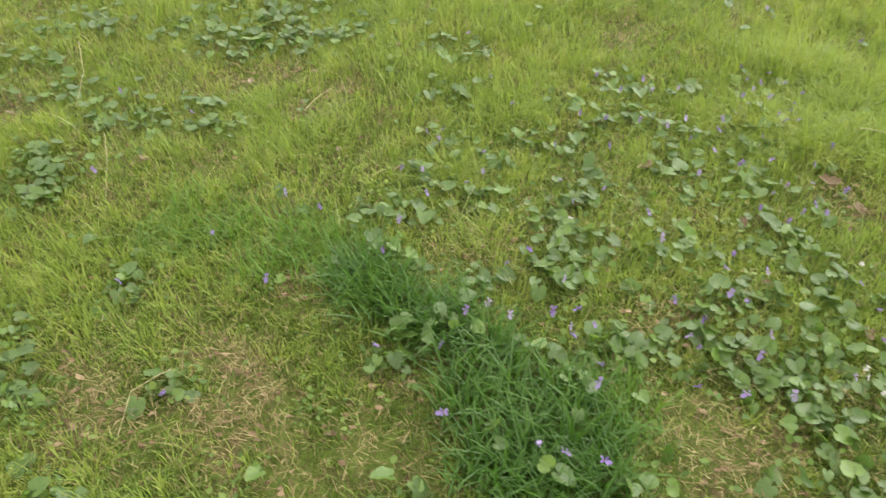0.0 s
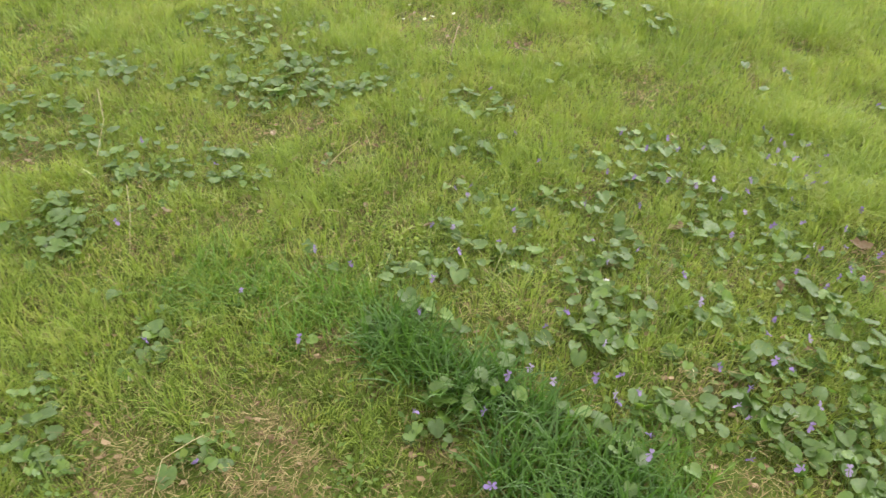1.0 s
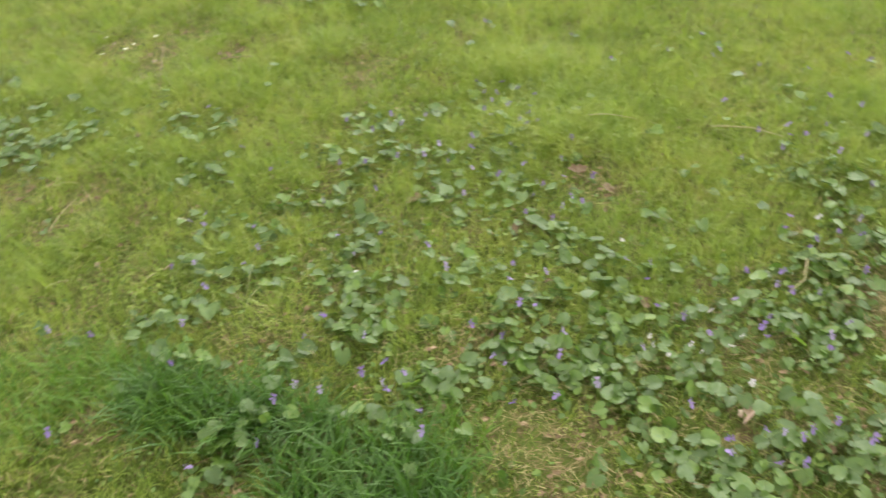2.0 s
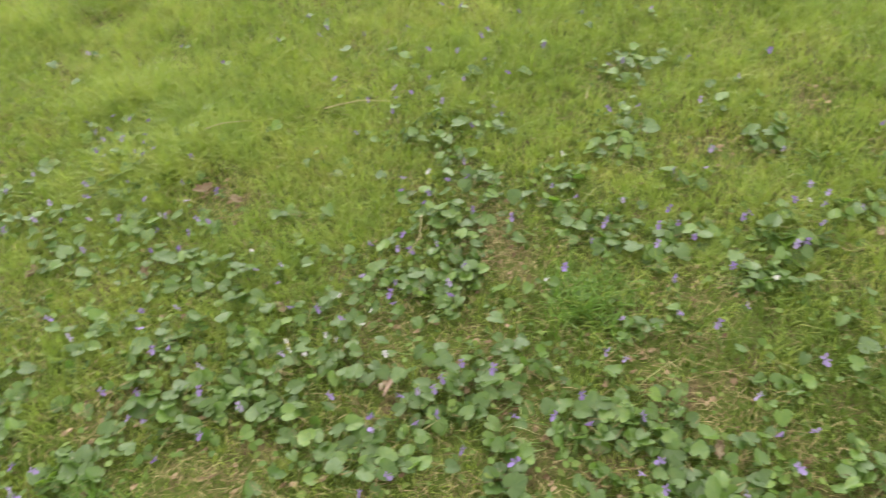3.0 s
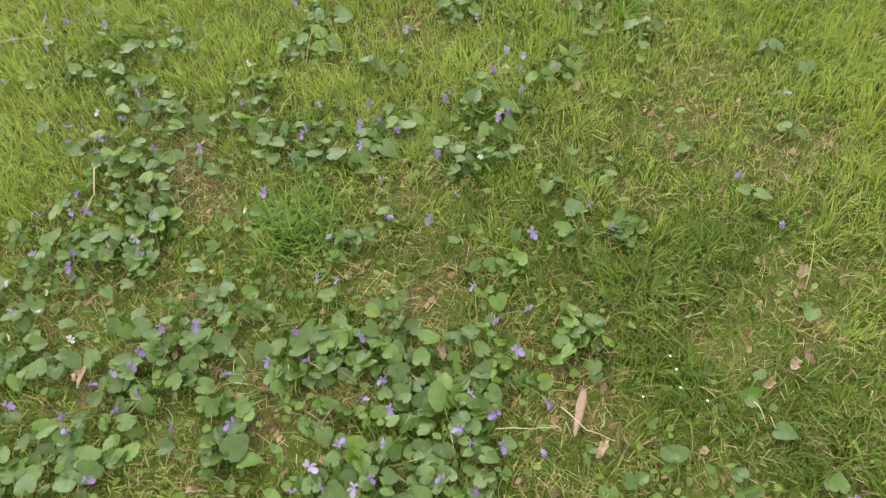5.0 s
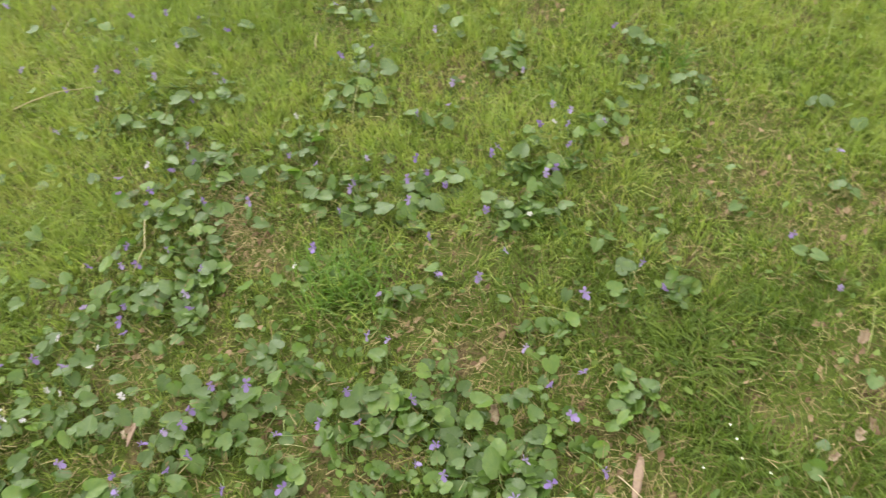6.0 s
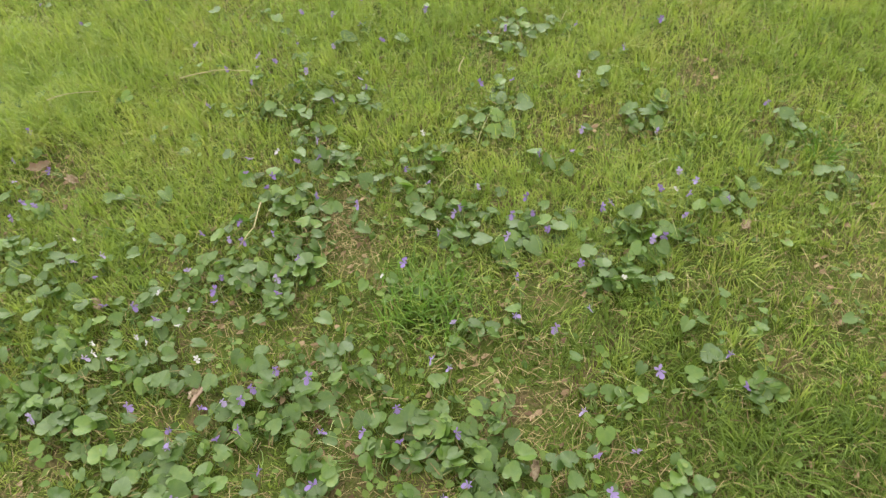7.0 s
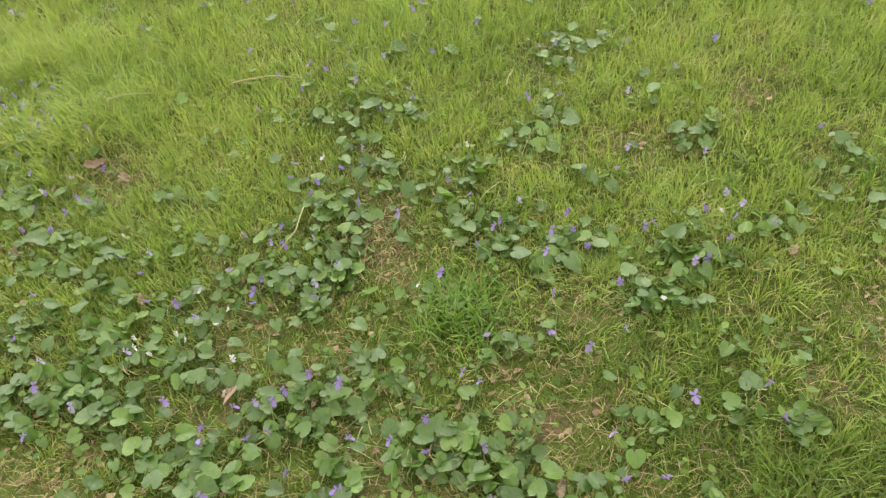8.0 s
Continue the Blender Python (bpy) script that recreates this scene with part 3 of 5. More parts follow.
LEAF_SPOTS += [(-13.7, 181.0, 39), (-13.3, 172.3, 31), (-10.7, 190.4, 33), (-8.4, 166.5, 34), (-7.5, 160.6, 27), (-6.8, 164.2, 30), (-5.5, 185.2, 36), (-3.8, 181.2, 32), (-3.7, 165.8, 31), (-3.0, 177.3, 28), (-2.1, 158.8, 33), (-1.3, 180.1, 32), (0.2, 165.0, 44), (1.2, 193.1, 30), (1.9, 180.5, 36), (3.8, 194.9, 34), (3.8, 192.5, 30), (7.2, 192.3, 41), (8.5, 157.6, 36), (9.1, 154.3, 36), (13.0, 190.0, 34), (14.5, 158.2, 37), (15.2, 199.1, 27), (16.2, 172.8, 28), (16.7, 157.3, 33), (17.3, 155.1, 36), (17.9, 187.7, 30), (18.0, 165.6, 31), (19.5, 164.5, 27), (20.2, 185.1, 40), (21.3, 167.1, 35), (21.5, 152.2, 36), (21.7, 193.8, 46)]
LEAF_SPOTS += [(23.1, 171.0, 32), (24.3, 151.4, 43), (24.6, 178.8, 32), (25.8, 166.4, 35), (25.9, 184.3, 37), (26.9, 194.3, 42), (26.9, 177.8, 50), (28.3, 175.3, 32), (39.5, 165.4, 28), (39.6, 156.2, 34), (42.0, 166.8, 28), (43.1, 151.2, 33), (47.3, 195.0, 39), (48.6, 157.1, 41), (49.2, 177.5, 37), (49.7, 189.6, 35), (50.4, 184.2, 41), (51.3, 167.8, 32), (52.1, 180.4, 52), (52.6, 170.3, 40), (56.2, 180.8, 34), (56.7, 172.0, 33), (57.8, 189.0, 35), (58.8, 163.8, 25), (59.0, 199.2, 32), (62.2, 168.9, 26), (63.8, 193.9, 28), (64.1, 174.0, 33), (64.8, 157.7, 32), (66.4, 187.2, 31), (66.6, 168.1, 29), (66.8, 160.1, 29), (67.5, 178.1, 34)]
LEAF_SPOTS += [(69.6, 177.0, 57), (71.2, 157.2, 43), (71.7, 161.7, 36), (71.9, 193.3, 44), (71.9, 182.7, 35), (72.6, 179.9, 38), (72.7, 171.2, 37), (73.5, 155.3, 39), (73.7, 158.6, 32), (73.8, 190.7, 36), (75.3, 175.1, 42), (77.8, 152.6, 38), (79.0, 154.0, 31), (80.4, 194.2, 41), (82.3, 169.9, 33), (82.4, 188.9, 36), (83.3, 172.5, 30), (85.6, 164.6, 29), (86.8, 161.2, 32), (88.0, 158.6, 39), (95.8, 183.6, 31), (105.4, 150.0, 31), (107.9, 150.4, 41), (108.8, 195.5, 28), (123.2, 164.9, 37), (125.2, 186.0, 40), (130.7, 157.3, 27), (146.0, 155.5, 25), (147.1, 182.9, 32), (147.3, 157.7, 29), (151.5, 155.2, 40), (152.4, 150.6, 32), (157.1, 155.0, 37)]
LEAF_SPOTS += [(163.2, 152.4, 33), (165.3, 154.0, 37), (173.7, 165.2, 47), (175.8, 178.1, 28), (178.3, 194.1, 34), (178.5, 189.1, 38), (184.4, 162.4, 39), (186.8, 162.8, 55), (199.3, 150.8, 43), (235.6, 155.9, 33), (248.6, 162.8, 34), (-179.1, 229.0, 45), (-178.2, 233.2, 51), (-175.0, 208.4, 38), (-173.2, 212.3, 38), (-170.2, 234.1, 40), (-163.2, 204.4, 37), (-160.6, 227.0, 58), (-158.6, 227.3, 43), (-156.1, 201.7, 36), (-149.7, 216.7, 46), (-146.5, 247.5, 45), (-143.9, 208.2, 40), (-139.2, 213.0, 45), (-132.5, 201.9, 56), (-130.5, 244.9, 34), (-129.0, 249.5, 34), (-124.4, 217.6, 31), (-115.7, 204.4, 38), (-104.1, 241.5, 37), (-103.0, 205.7, 42), (-101.6, 239.7, 37), (-100.3, 246.1, 42)]
LEAF_SPOTS += [(-98.3, 202.9, 29), (-96.4, 236.1, 55), (-95.4, 202.5, 45), (-94.6, 244.6, 37), (-93.1, 204.1, 33), (-92.9, 234.5, 36), (-90.9, 230.8, 27), (-90.5, 245.1, 51), (-87.5, 249.7, 42), (-85.5, 241.4, 37), (-82.9, 243.8, 46), (-76.3, 246.7, 41), (-72.2, 247.1, 41), (-65.2, 203.1, 24), (-61.7, 246.2, 36), (-40.9, 236.2, 31), (-40.0, 228.6, 30), (-24.5, 244.1, 36), (-24.4, 213.5, 40), (-24.2, 224.1, 33), (-22.8, 242.2, 44), (-19.2, 238.6, 39), (-16.2, 216.8, 37), (-14.3, 239.2, 39), (-14.3, 215.3, 57), (-12.6, 248.7, 41), (-10.4, 209.0, 28), (-10.3, 241.6, 35), (-8.9, 222.8, 37), (-6.4, 245.3, 31), (14.2, 214.9, 28), (21.7, 217.4, 37), (22.1, 210.8, 40)]
LEAF_SPOTS += [(23.4, 215.2, 45), (26.6, 200.3, 39), (28.6, 203.5, 39), (28.7, 213.8, 45), (31.6, 234.6, 39), (31.6, 207.0, 36), (33.0, 220.3, 33), (33.0, 204.0, 44), (35.6, 227.7, 39), (36.1, 232.1, 30), (36.5, 219.0, 38), (38.7, 207.8, 44), (40.4, 236.3, 31), (40.9, 224.7, 34), (41.2, 212.8, 49), (41.2, 206.4, 36), (42.9, 225.6, 43), (43.9, 219.8, 46), (46.6, 207.6, 28), (47.2, 223.6, 30), (49.3, 202.7, 40), (51.7, 201.4, 36), (53.3, 221.5, 43), (54.9, 200.2, 36), (60.7, 226.8, 39), (61.0, 223.4, 39), (68.7, 204.7, 33), (72.4, 202.1, 45), (73.9, 212.1, 38), (74.6, 200.8, 37), (77.5, 231.5, 41), (79.9, 201.2, 41), (80.4, 213.8, 39)]
LEAF_SPOTS += [(81.8, 212.3, 34), (83.3, 201.4, 37), (84.3, 221.8, 44), (85.6, 206.5, 38), (90.4, 211.2, 39), (91.4, 221.5, 31), (99.7, 210.5, 38), (103.0, 205.2, 42), (103.4, 231.4, 47), (106.4, 207.4, 32), (113.5, 214.1, 35), (165.8, 207.7, 44), (-178.5, 255.3, 48), (-171.1, 253.8, 42), (-163.6, 261.8, 37), (-160.3, 262.1, 48), (-155.4, 253.3, 46), (-151.4, 251.5, 51), (-147.2, 251.9, 61), (-131.9, 291.2, 38), (-127.6, 289.0, 33), (-124.5, 252.2, 34), (-123.4, 283.0, 37), (-118.5, 290.0, 38), (-118.0, 276.9, 47), (-114.7, 269.8, 51), (-113.0, 260.4, 54), (-111.7, 282.8, 53), (-109.1, 299.5, 38), (-108.8, 257.2, 54), (-108.0, 278.1, 52), (-107.9, 285.9, 42), (-104.7, 291.6, 37)]
LEAF_SPOTS += [(-98.3, 250.7, 47), (-98.0, 257.5, 44), (-96.9, 279.3, 51), (-96.7, 269.4, 50), (-94.9, 262.4, 44), (-93.4, 265.0, 44), (-92.8, 276.3, 46), (-92.7, 258.1, 53), (-92.1, 251.4, 47), (-90.6, 258.3, 43), (-89.6, 267.8, 45), (-87.5, 272.9, 50), (-85.9, 261.1, 48), (-82.5, 251.2, 42), (-82.0, 273.5, 35), (-81.6, 261.6, 48), (-80.3, 250.5, 47), (-78.7, 263.3, 44), (-75.9, 276.7, 45), (-74.5, 269.5, 34), (-74.1, 279.4, 40), (-70.6, 272.4, 30), (-68.9, 251.8, 51), (-65.7, 251.3, 51), (-61.3, 250.5, 46), (-54.6, 269.4, 34), (-53.3, 260.2, 38), (-30.2, 265.1, 33), (-28.6, 272.3, 29), (-26.1, 252.2, 46), (-22.0, 252.7, 41), (7.1, 264.7, 33), (11.8, 279.3, 35)]
LEAF_SPOTS += [(84.8, 286.6, 42), (87.3, 264.9, 35), (-150.2, 312.4, 35), (-145.1, 308.7, 35), (-139.9, 311.8, 35), (-135.6, 314.1, 41), (-132.9, 317.5, 35), (-130.7, 310.4, 34), (-125.9, 315.3, 35), (-121.0, 315.8, 35), (-119.3, 301.1, 44), (-117.0, 310.2, 40), (-113.0, 304.8, 39), (-108.1, 314.3, 34), (-95.7, 303.9, 33), (32.1, 330.9, 52), (35.2, 337.5, 59), (43.4, 332.2, 41), (51.9, 323.4, 45), (52.5, 335.7, 53), (53.3, 319.1, 50), (57.2, 325.1, 51), (60.5, 328.5, 46), (60.7, 315.6, 39)]
FLOWER_SPOTS += [(141, -48), (90, 24), (95, 32), (96, 15), (98, 28), (100, 32), (101, 23), (104, 22), (106, 30), (107, 6), (110, 11), (110, 1), (110, 23), (111, 5), (115, 31), (116, 26), (118, 10), (119, 13), (120, 5), (120, 30), (121, -24), (122, -2), (125, 39), (125, 9), (126, 15), (131, 2), (138, 12), (141, 18), (146, 26), (147, 14), (163, 22), (173, 9), (176, 15), (190, -21), (227, -10), (-69, 90), (-26, 106), (-11, 107), (-9, 88), (10, 80)]
FLOWER_SPOTS += [(15, 80), (22, 77), (23, 98), (24, 104), (44, 100), (54, 99), (59, 110), (64, 100), (72, 65), (78, 64), (80, 105), (80, 88), (81, 108), (82, 101), (82, 75), (84, 78), (89, 103), (90, 70), (90, 100), (91, 77), (93, 58), (94, 104), (94, 68), (95, 76), (96, 89), (97, 99), (98, 74), (99, 49), (101, 101), (101, 75), (106, 99), (106, 57), (107, 75), (108, 103), (111, 69), (111, 105), (112, 51), (116, 45), (118, 92), (120, 110)]
FLOWER_SPOTS += [(120, 95), (120, 51), (127, 108), (127, 97), (132, 55), (133, 50), (138, 79), (141, 58), (144, 79), (147, 101), (152, 51), (156, 43), (159, 58), (163, 102), (164, 94), (165, 84), (165, 42), (167, 69), (172, 51), (172, 85), (172, 73), (175, 64), (176, 42), (176, 70), (179, 75), (189, 60), (189, 45), (192, 84), (198, 78), (201, 45), (204, 55), (206, 82), (206, 52), (206, 48), (207, 109), (211, 50), (211, 41), (211, 55), (219, 68), (222, 98)]
FLOWER_SPOTS += [(239, 97), (247, 55), (257, 98), (-116, 163), (-92, 122), (-74, 140), (-59, 158), (-56, 126), (-48, 152), (-28, 133), (-26, 150), (-9, 166), (-6, 116), (-5, 173), (-1, 119), (3, 134), (4, 116), (8, 140), (14, 120), (17, 170), (17, 130), (18, 112), (18, 115), (19, 153), (20, 160), (20, 121), (23, 116), (29, 166), (42, 146), (44, 113), (48, 119), (56, 136), (56, 128), (59, 125), (59, 141), (66, 136), (70, 161), (75, 168), (76, 155), (78, 173)]
FLOWER_SPOTS += [(85, 164), (86, 172), (87, 116), (87, 133), (87, 160), (89, 125), (90, 141), (92, 112), (93, 131), (98, 110), (106, 112), (114, 120), (118, 113), (123, 117), (133, 131), (136, 134), (137, 124), (139, 162), (143, 131), (145, 125), (150, 122), (151, 172), (153, 127), (154, 163), (158, 166), (164, 166), (166, 139), (168, 155), (174, 169), (175, 110), (176, 136), (177, 141), (181, 160), (191, 175), (194, 164), (194, 153), (200, 115), (202, 175), (214, 156), (218, 131)]
FLOWER_SPOTS += [(224, 179), (224, 130), (238, 161), (240, 116), (254, 143), (257, 153), (-126, 206), (-23, 191), (-19, 188), (-18, 192), (16, 188), (24, 205), (32, 188), (32, 201), (38, 219), (42, 200), (46, 227), (56, 191), (56, 202), (69, 181), (76, 216), (77, 193), (77, 212), (80, 228), (80, 237), (80, 220), (85, 217), (86, 202), (89, 208), (90, 203), (91, 224), (91, 212), (97, 191), (130, 232), (151, 191), (163, 219), (189, 200), (212, 197), (-14, 254)]

FLOWER_SPOTS += [(-28, 172), (-22, 171), (-20, 161), (-81, 261), (-98, 195), (-5, 223), (3, 209), (31, 229), (-5, 182), (40, 158), (62, 186), (56, 175), (79, 170), (88, 232), (84, 226), (125, 256), (89, 181), (78, 183), (67, 202), (46, 111), (78, 106), (42, 124), (62, 115), (97, 278), (95, 218), (85, 206), (57, 222), (65, 197), (48, 218), (50, 198), (81, 160), (168, 235), (169, 224), (176, 209), (152, 231), (184, 182), (162, 172), (208, 204), (162, 82), (192, 60)]
FLOWER_SPOTS += [(192, 44), (95, 170), (206, 176), (134, 122), (141, 110), (156, 81), (302, 79), (199, -9)]

# loose patches of violets in the far grass: middle, half width, half depth (centimetres) and number of leaves
VIOLET_PATCHES = [(-117, 301, 32, 13, 16), (-95, 257, 28, 20, 16), (-71, 252, 16, 5, 6), (-164, 255, 23, 9, 9), (-174, 229, 20, 8, 8),
                  (-176, 209, 8, 9, 4), (-139, 208, 14, 10, 6), (-124, 193, 9, 12, 5), (-103, 199, 26, 12, 10), (-138, 170, 18, 15, 9)]
VIOLET_PATCHES += [(-116, 298, 32, 30, 16), (-92, 258, 36, 25, 18), (-158, 259, 26, 16, 8), (-178, 237, 20, 15, 6), (-128, 255, 16, 14, 5), (-62, 255, 15, 8, 5), (-22, 247, 11, 9, 4), (76, 228, 19, 11, 4), (32, 340, 12, 8, 4), (-60, 269, 24, 11, 4)]
patch_random = random.Random(11)
for mid_x, mid_y, half_x, half_y, count in VIOLET_PATCHES:
    for _ in range(count):
        turn, reach = patch_random.uniform(0, 2 * math.pi), math.sqrt(patch_random.uniform(0, 1))
        LEAF_SPOTS.append((mid_x + half_x * reach * math.cos(turn), mid_y + half_y * reach * math.sin(turn), patch_random.uniform(26, 46)))


def height(x, y):
    """The ground's height: small humps and hollows."""
    return (0.007 * np.sin(2.3 * x + 0.7) * np.sin(1.9 * y + 0.4) + 0.004 * np.sin(5.7 * x - 1.1 * y)
            + 0.003 * np.sin(9.1 * y + 2.0 * x + 1.0))


def field(spots, reach, x, y):
    """How far a place lies inside the areas round the spots: 1 at a spot, falling to 0."""
    f = np.zeros_like(x)
    for sx, sy in spots:
        f = np.maximum(f, np.exp(-((x - sx / 100) ** 2 + (y - sy / 100) ** 2) / reach ** 2))
    return f


def clumpy(x, y, scale, seed):
    """Smooth uneven growth between 0 and 1."""
    r = np.random.default_rng(seed)
    f = np.zeros_like(x)
    for k in range(14):
        a, q = r.uniform(0, 6.283), r.uniform(0.6, 1.8) * scale
        f += np.sin(q * (x * np.cos(a) + y * np.sin(a)) + r.uniform(0, 6.283))
    return 0.5 + 0.5 * np.tanh(f / 2.6)


def sheet(name, verts, tris, material, smooth=True):
    """A mesh from arrays of corners and triangles."""
    me = bpy.data.meshes.new(name)
    me.vertices.add(len(verts))
    me.vertices.foreach_set("co", np.asarray(verts, dtype=np.float32).ravel())
    me.loops.add(len(tris) * 3)
    me.loops.foreach_set("vertex_index", np.asarray(tris, dtype=np.int32).ravel())
    me.polygons.add(len(tris))
    me.polygons.foreach_set("loop_start", np.arange(0, len(tris) * 3, 3, dtype=np.int32))
    me.polygons.foreach_set("use_smooth", np.full(len(tris), smooth))
    me.update(calc_edges=True)
    me.validate()
    me.materials.append(material)
    return me


def ground():
    inner = np.arange(-4.0, 5.001, 0.06)
    steps = np.array([0.15, 0.4, 0.9, 2.0, 5.0, 12.0, 30.0, 80.0, 200.0, 500.0])
    axis = np.concatenate([inner[0] - steps[::-1], inner, inner[-1] + steps])
    gx, gy = np.meshgrid(axis, axis, indexing="ij")
    n = len(axis)
    v = np.stack([gx, gy, height(gx, gy)], -1).reshape(-1, 3)
    i, j = np.meshgrid(np.arange(n - 1), np.arange(n - 1), indexing="ij")
    a = (i * n + j).ravel()
    t = np.concatenate([np.stack([a, a + n, a + n + 1], 1), np.stack([a, a + n + 1, a + 1], 1)])
    return tagged(new("ground", sheet("ground", v, t, SOIL)), "brown soil with thatch and moss under the lawn", "ground", kind="structure")


ground()


def blades(name, x, y, length, width, lean, material, segs=2, lift=0.0, flat=0.0, centre=None, heading=None):
    """Grass: each blade a tapered, bent strip. lean: how far the tip goes over; flat: 1 lies on the ground."""
    k = len(x)
    a = rng.uniform(0, 2 * math.pi, k)
    if centre:
        a = np.arctan2(y - centre[1], x - centre[0]) + rng.normal(0, 0.95, k)
    if heading is not None:
        a = heading
    ca, sa = np.cos(a), np.sin(a)
    twist = rng.normal(0, 0.5, k)
    px, py = -np.sin(a + twist), np.cos(a + twist)
    z0 = height(x, y) + lift
    rows = []
    for i in range(segs + 1):
        s = i / segs
        out = length * (0.8 * lean * s ** 1.6 + flat * s) / (1 + flat)
        up = length * (s - 0.42 * lean * s ** 2.2) * (1 - flat) + flat * 0.0015 * math.sin(s * 3.1)
        w = 0.5 * width * (1.0 if i == 0 else (1 - s) ** 0.55)
        cx, cy, cz = x + out * ca, y + out * sa, z0 + up - (0.004 if i == 0 and flat == 0 else 0)
        if i < segs:
            rows += [np.stack([cx - w * px, cy - w * py, cz], 1), np.stack([cx + w * px, cy + w * py, cz + 0.15 * w], 1)]
        else:
            rows.append(np.stack([cx, cy, cz], 1))
    m = len(rows)
    v = np.stack(rows, 1).reshape(-1, 3)
    t = []
    for i in range(segs - 1):
        t += [(2 * i, 2 * i + 1, 2 * i + 3), (2 * i, 2 * i + 3, 2 * i + 2)]
    t.append((m - 3, m - 2, m - 1))
    t = (np.arange(k)[:, None, None] * m + np.array(t)[None]).reshape(-1, 3)
    return new(name, sheet(name, v, t, material))


def scatter(count, x0, x1, y0, y1):
    return rng.uniform(x0, x1, count), rng.uniform(y0, y1, count)


def thinned(x, y, keep):
    m = rng.uniform(0, 1, len(x)) < keep
    return x[m], y[m]


def far_off(x, y):
    """Distance from the strip that is walked along."""
    s = np.clip((0.85 * x - 0.15 * y) / (0.85 ** 2 + 0.15 ** 2), 0, 1)
    return np.maximum(np.hypot(x - 0.85 * s, y + 0.15 * s) - 0.65, 0)


def near_violets(x, y):
    """1 where violets stand close: the grass is thinner and shorter there."""
    grid = np.zeros((140, 140))
    for sx, sy, _ in LEAF_SPOTS:
        i, j = int((sx / 100 + 3) * 20), int((sy / 100 + 2) * 20)
        grid[max(i - 1, 0):i + 2, max(j - 1, 0):j + 2] += 0.24
    for sx, sy in FLOWER_SPOTS:
        grid[int((sx / 100 + 3) * 20), int((sy / 100 + 2) * 20)] += 0.5
    i = np.clip(((x + 3) * 20).astype(int), 0, 139)
    j = np.clip(((y + 2) * 20).astype(int), 0, 139)
    return np.minimum(grid[i, j], 1.0)


# the part of the lawn that is worth growing thickly, as corners of a rounded plot
PLOT = [(-2.6, 3.6), (-1.35, 0.5), (0.3, -0.1), (0.5, -1.0), (2.4, -1.0), (4.0, 0.1), (3.6, 1.3), (2.2, 3.7), (1.7, 4.1), (-0.2, 4.5)]


def in_plot(x, y):
    # an uneven, gradual edge
    blur = np.random.default_rng(17).normal(0, 0.16, (2, len(x)))
    x, y = x + 0.5 * clumpy(x, y, 2.0, 41) - 0.25 + blur[0], y + 0.5 * clumpy(x, y, 2.0, 43) - 0.25 + blur[1]
    inside = np.zeros(len(x), dtype=bool)
    for (ax, ay), (bx, by) in zip(PLOT, PLOT[1:] + PLOT[:1]):
        cross = ((ay > y) != (by > y)) & (x < (bx - ax) * (y - ay) / (by - ay + 1e-9) + ax)
        inside ^= cross
    return inside


def tufted(x, y, cell, turn, pull, seed):
    """Draws blades together into tufts on a jittered, turned lattice: the new places, the way each blade leans, and a random value per tuft."""
    r = np.random.default_rng(seed)
    ca, sa = math.cos(turn), math.sin(turn)
    u, v = (ca * x + sa * y) / cell, (ca * y - sa * x) / cell
    wobble = 0.35 * np.sin(1.7 * v + 0.6 * np.sin(0.9 * u)), 0.35 * np.sin(1.3 * u + 2.0 + 0.7 * np.sin(1.1 * v))
    i, j = np.floor(u + wobble[0]).astype(int) % 512, np.floor(v + wobble[1]).astype(int) % 512
    jitter, value = r.uniform(0.15, 0.85, (2, 512, 512)), r.uniform(0, 1, (512, 512))
    cu, cv = np.floor(u + wobble[0]) + jitter[0][i, j] - wobble[0], np.floor(v + wobble[1]) + jitter[1][i, j] - wobble[1]
    cx, cy = (ca * cu - sa * cv) * cell, (sa * cu + ca * cv) * cell
    heading = np.arctan2(y - cy, x - cx) + rng.normal(0, 0.75, len(x))
    p = pull * rng.uniform(0.2, 1.0, len(x))
    return x + (cx - x) * p, y + (cy - y) * p, heading, value[i, j]


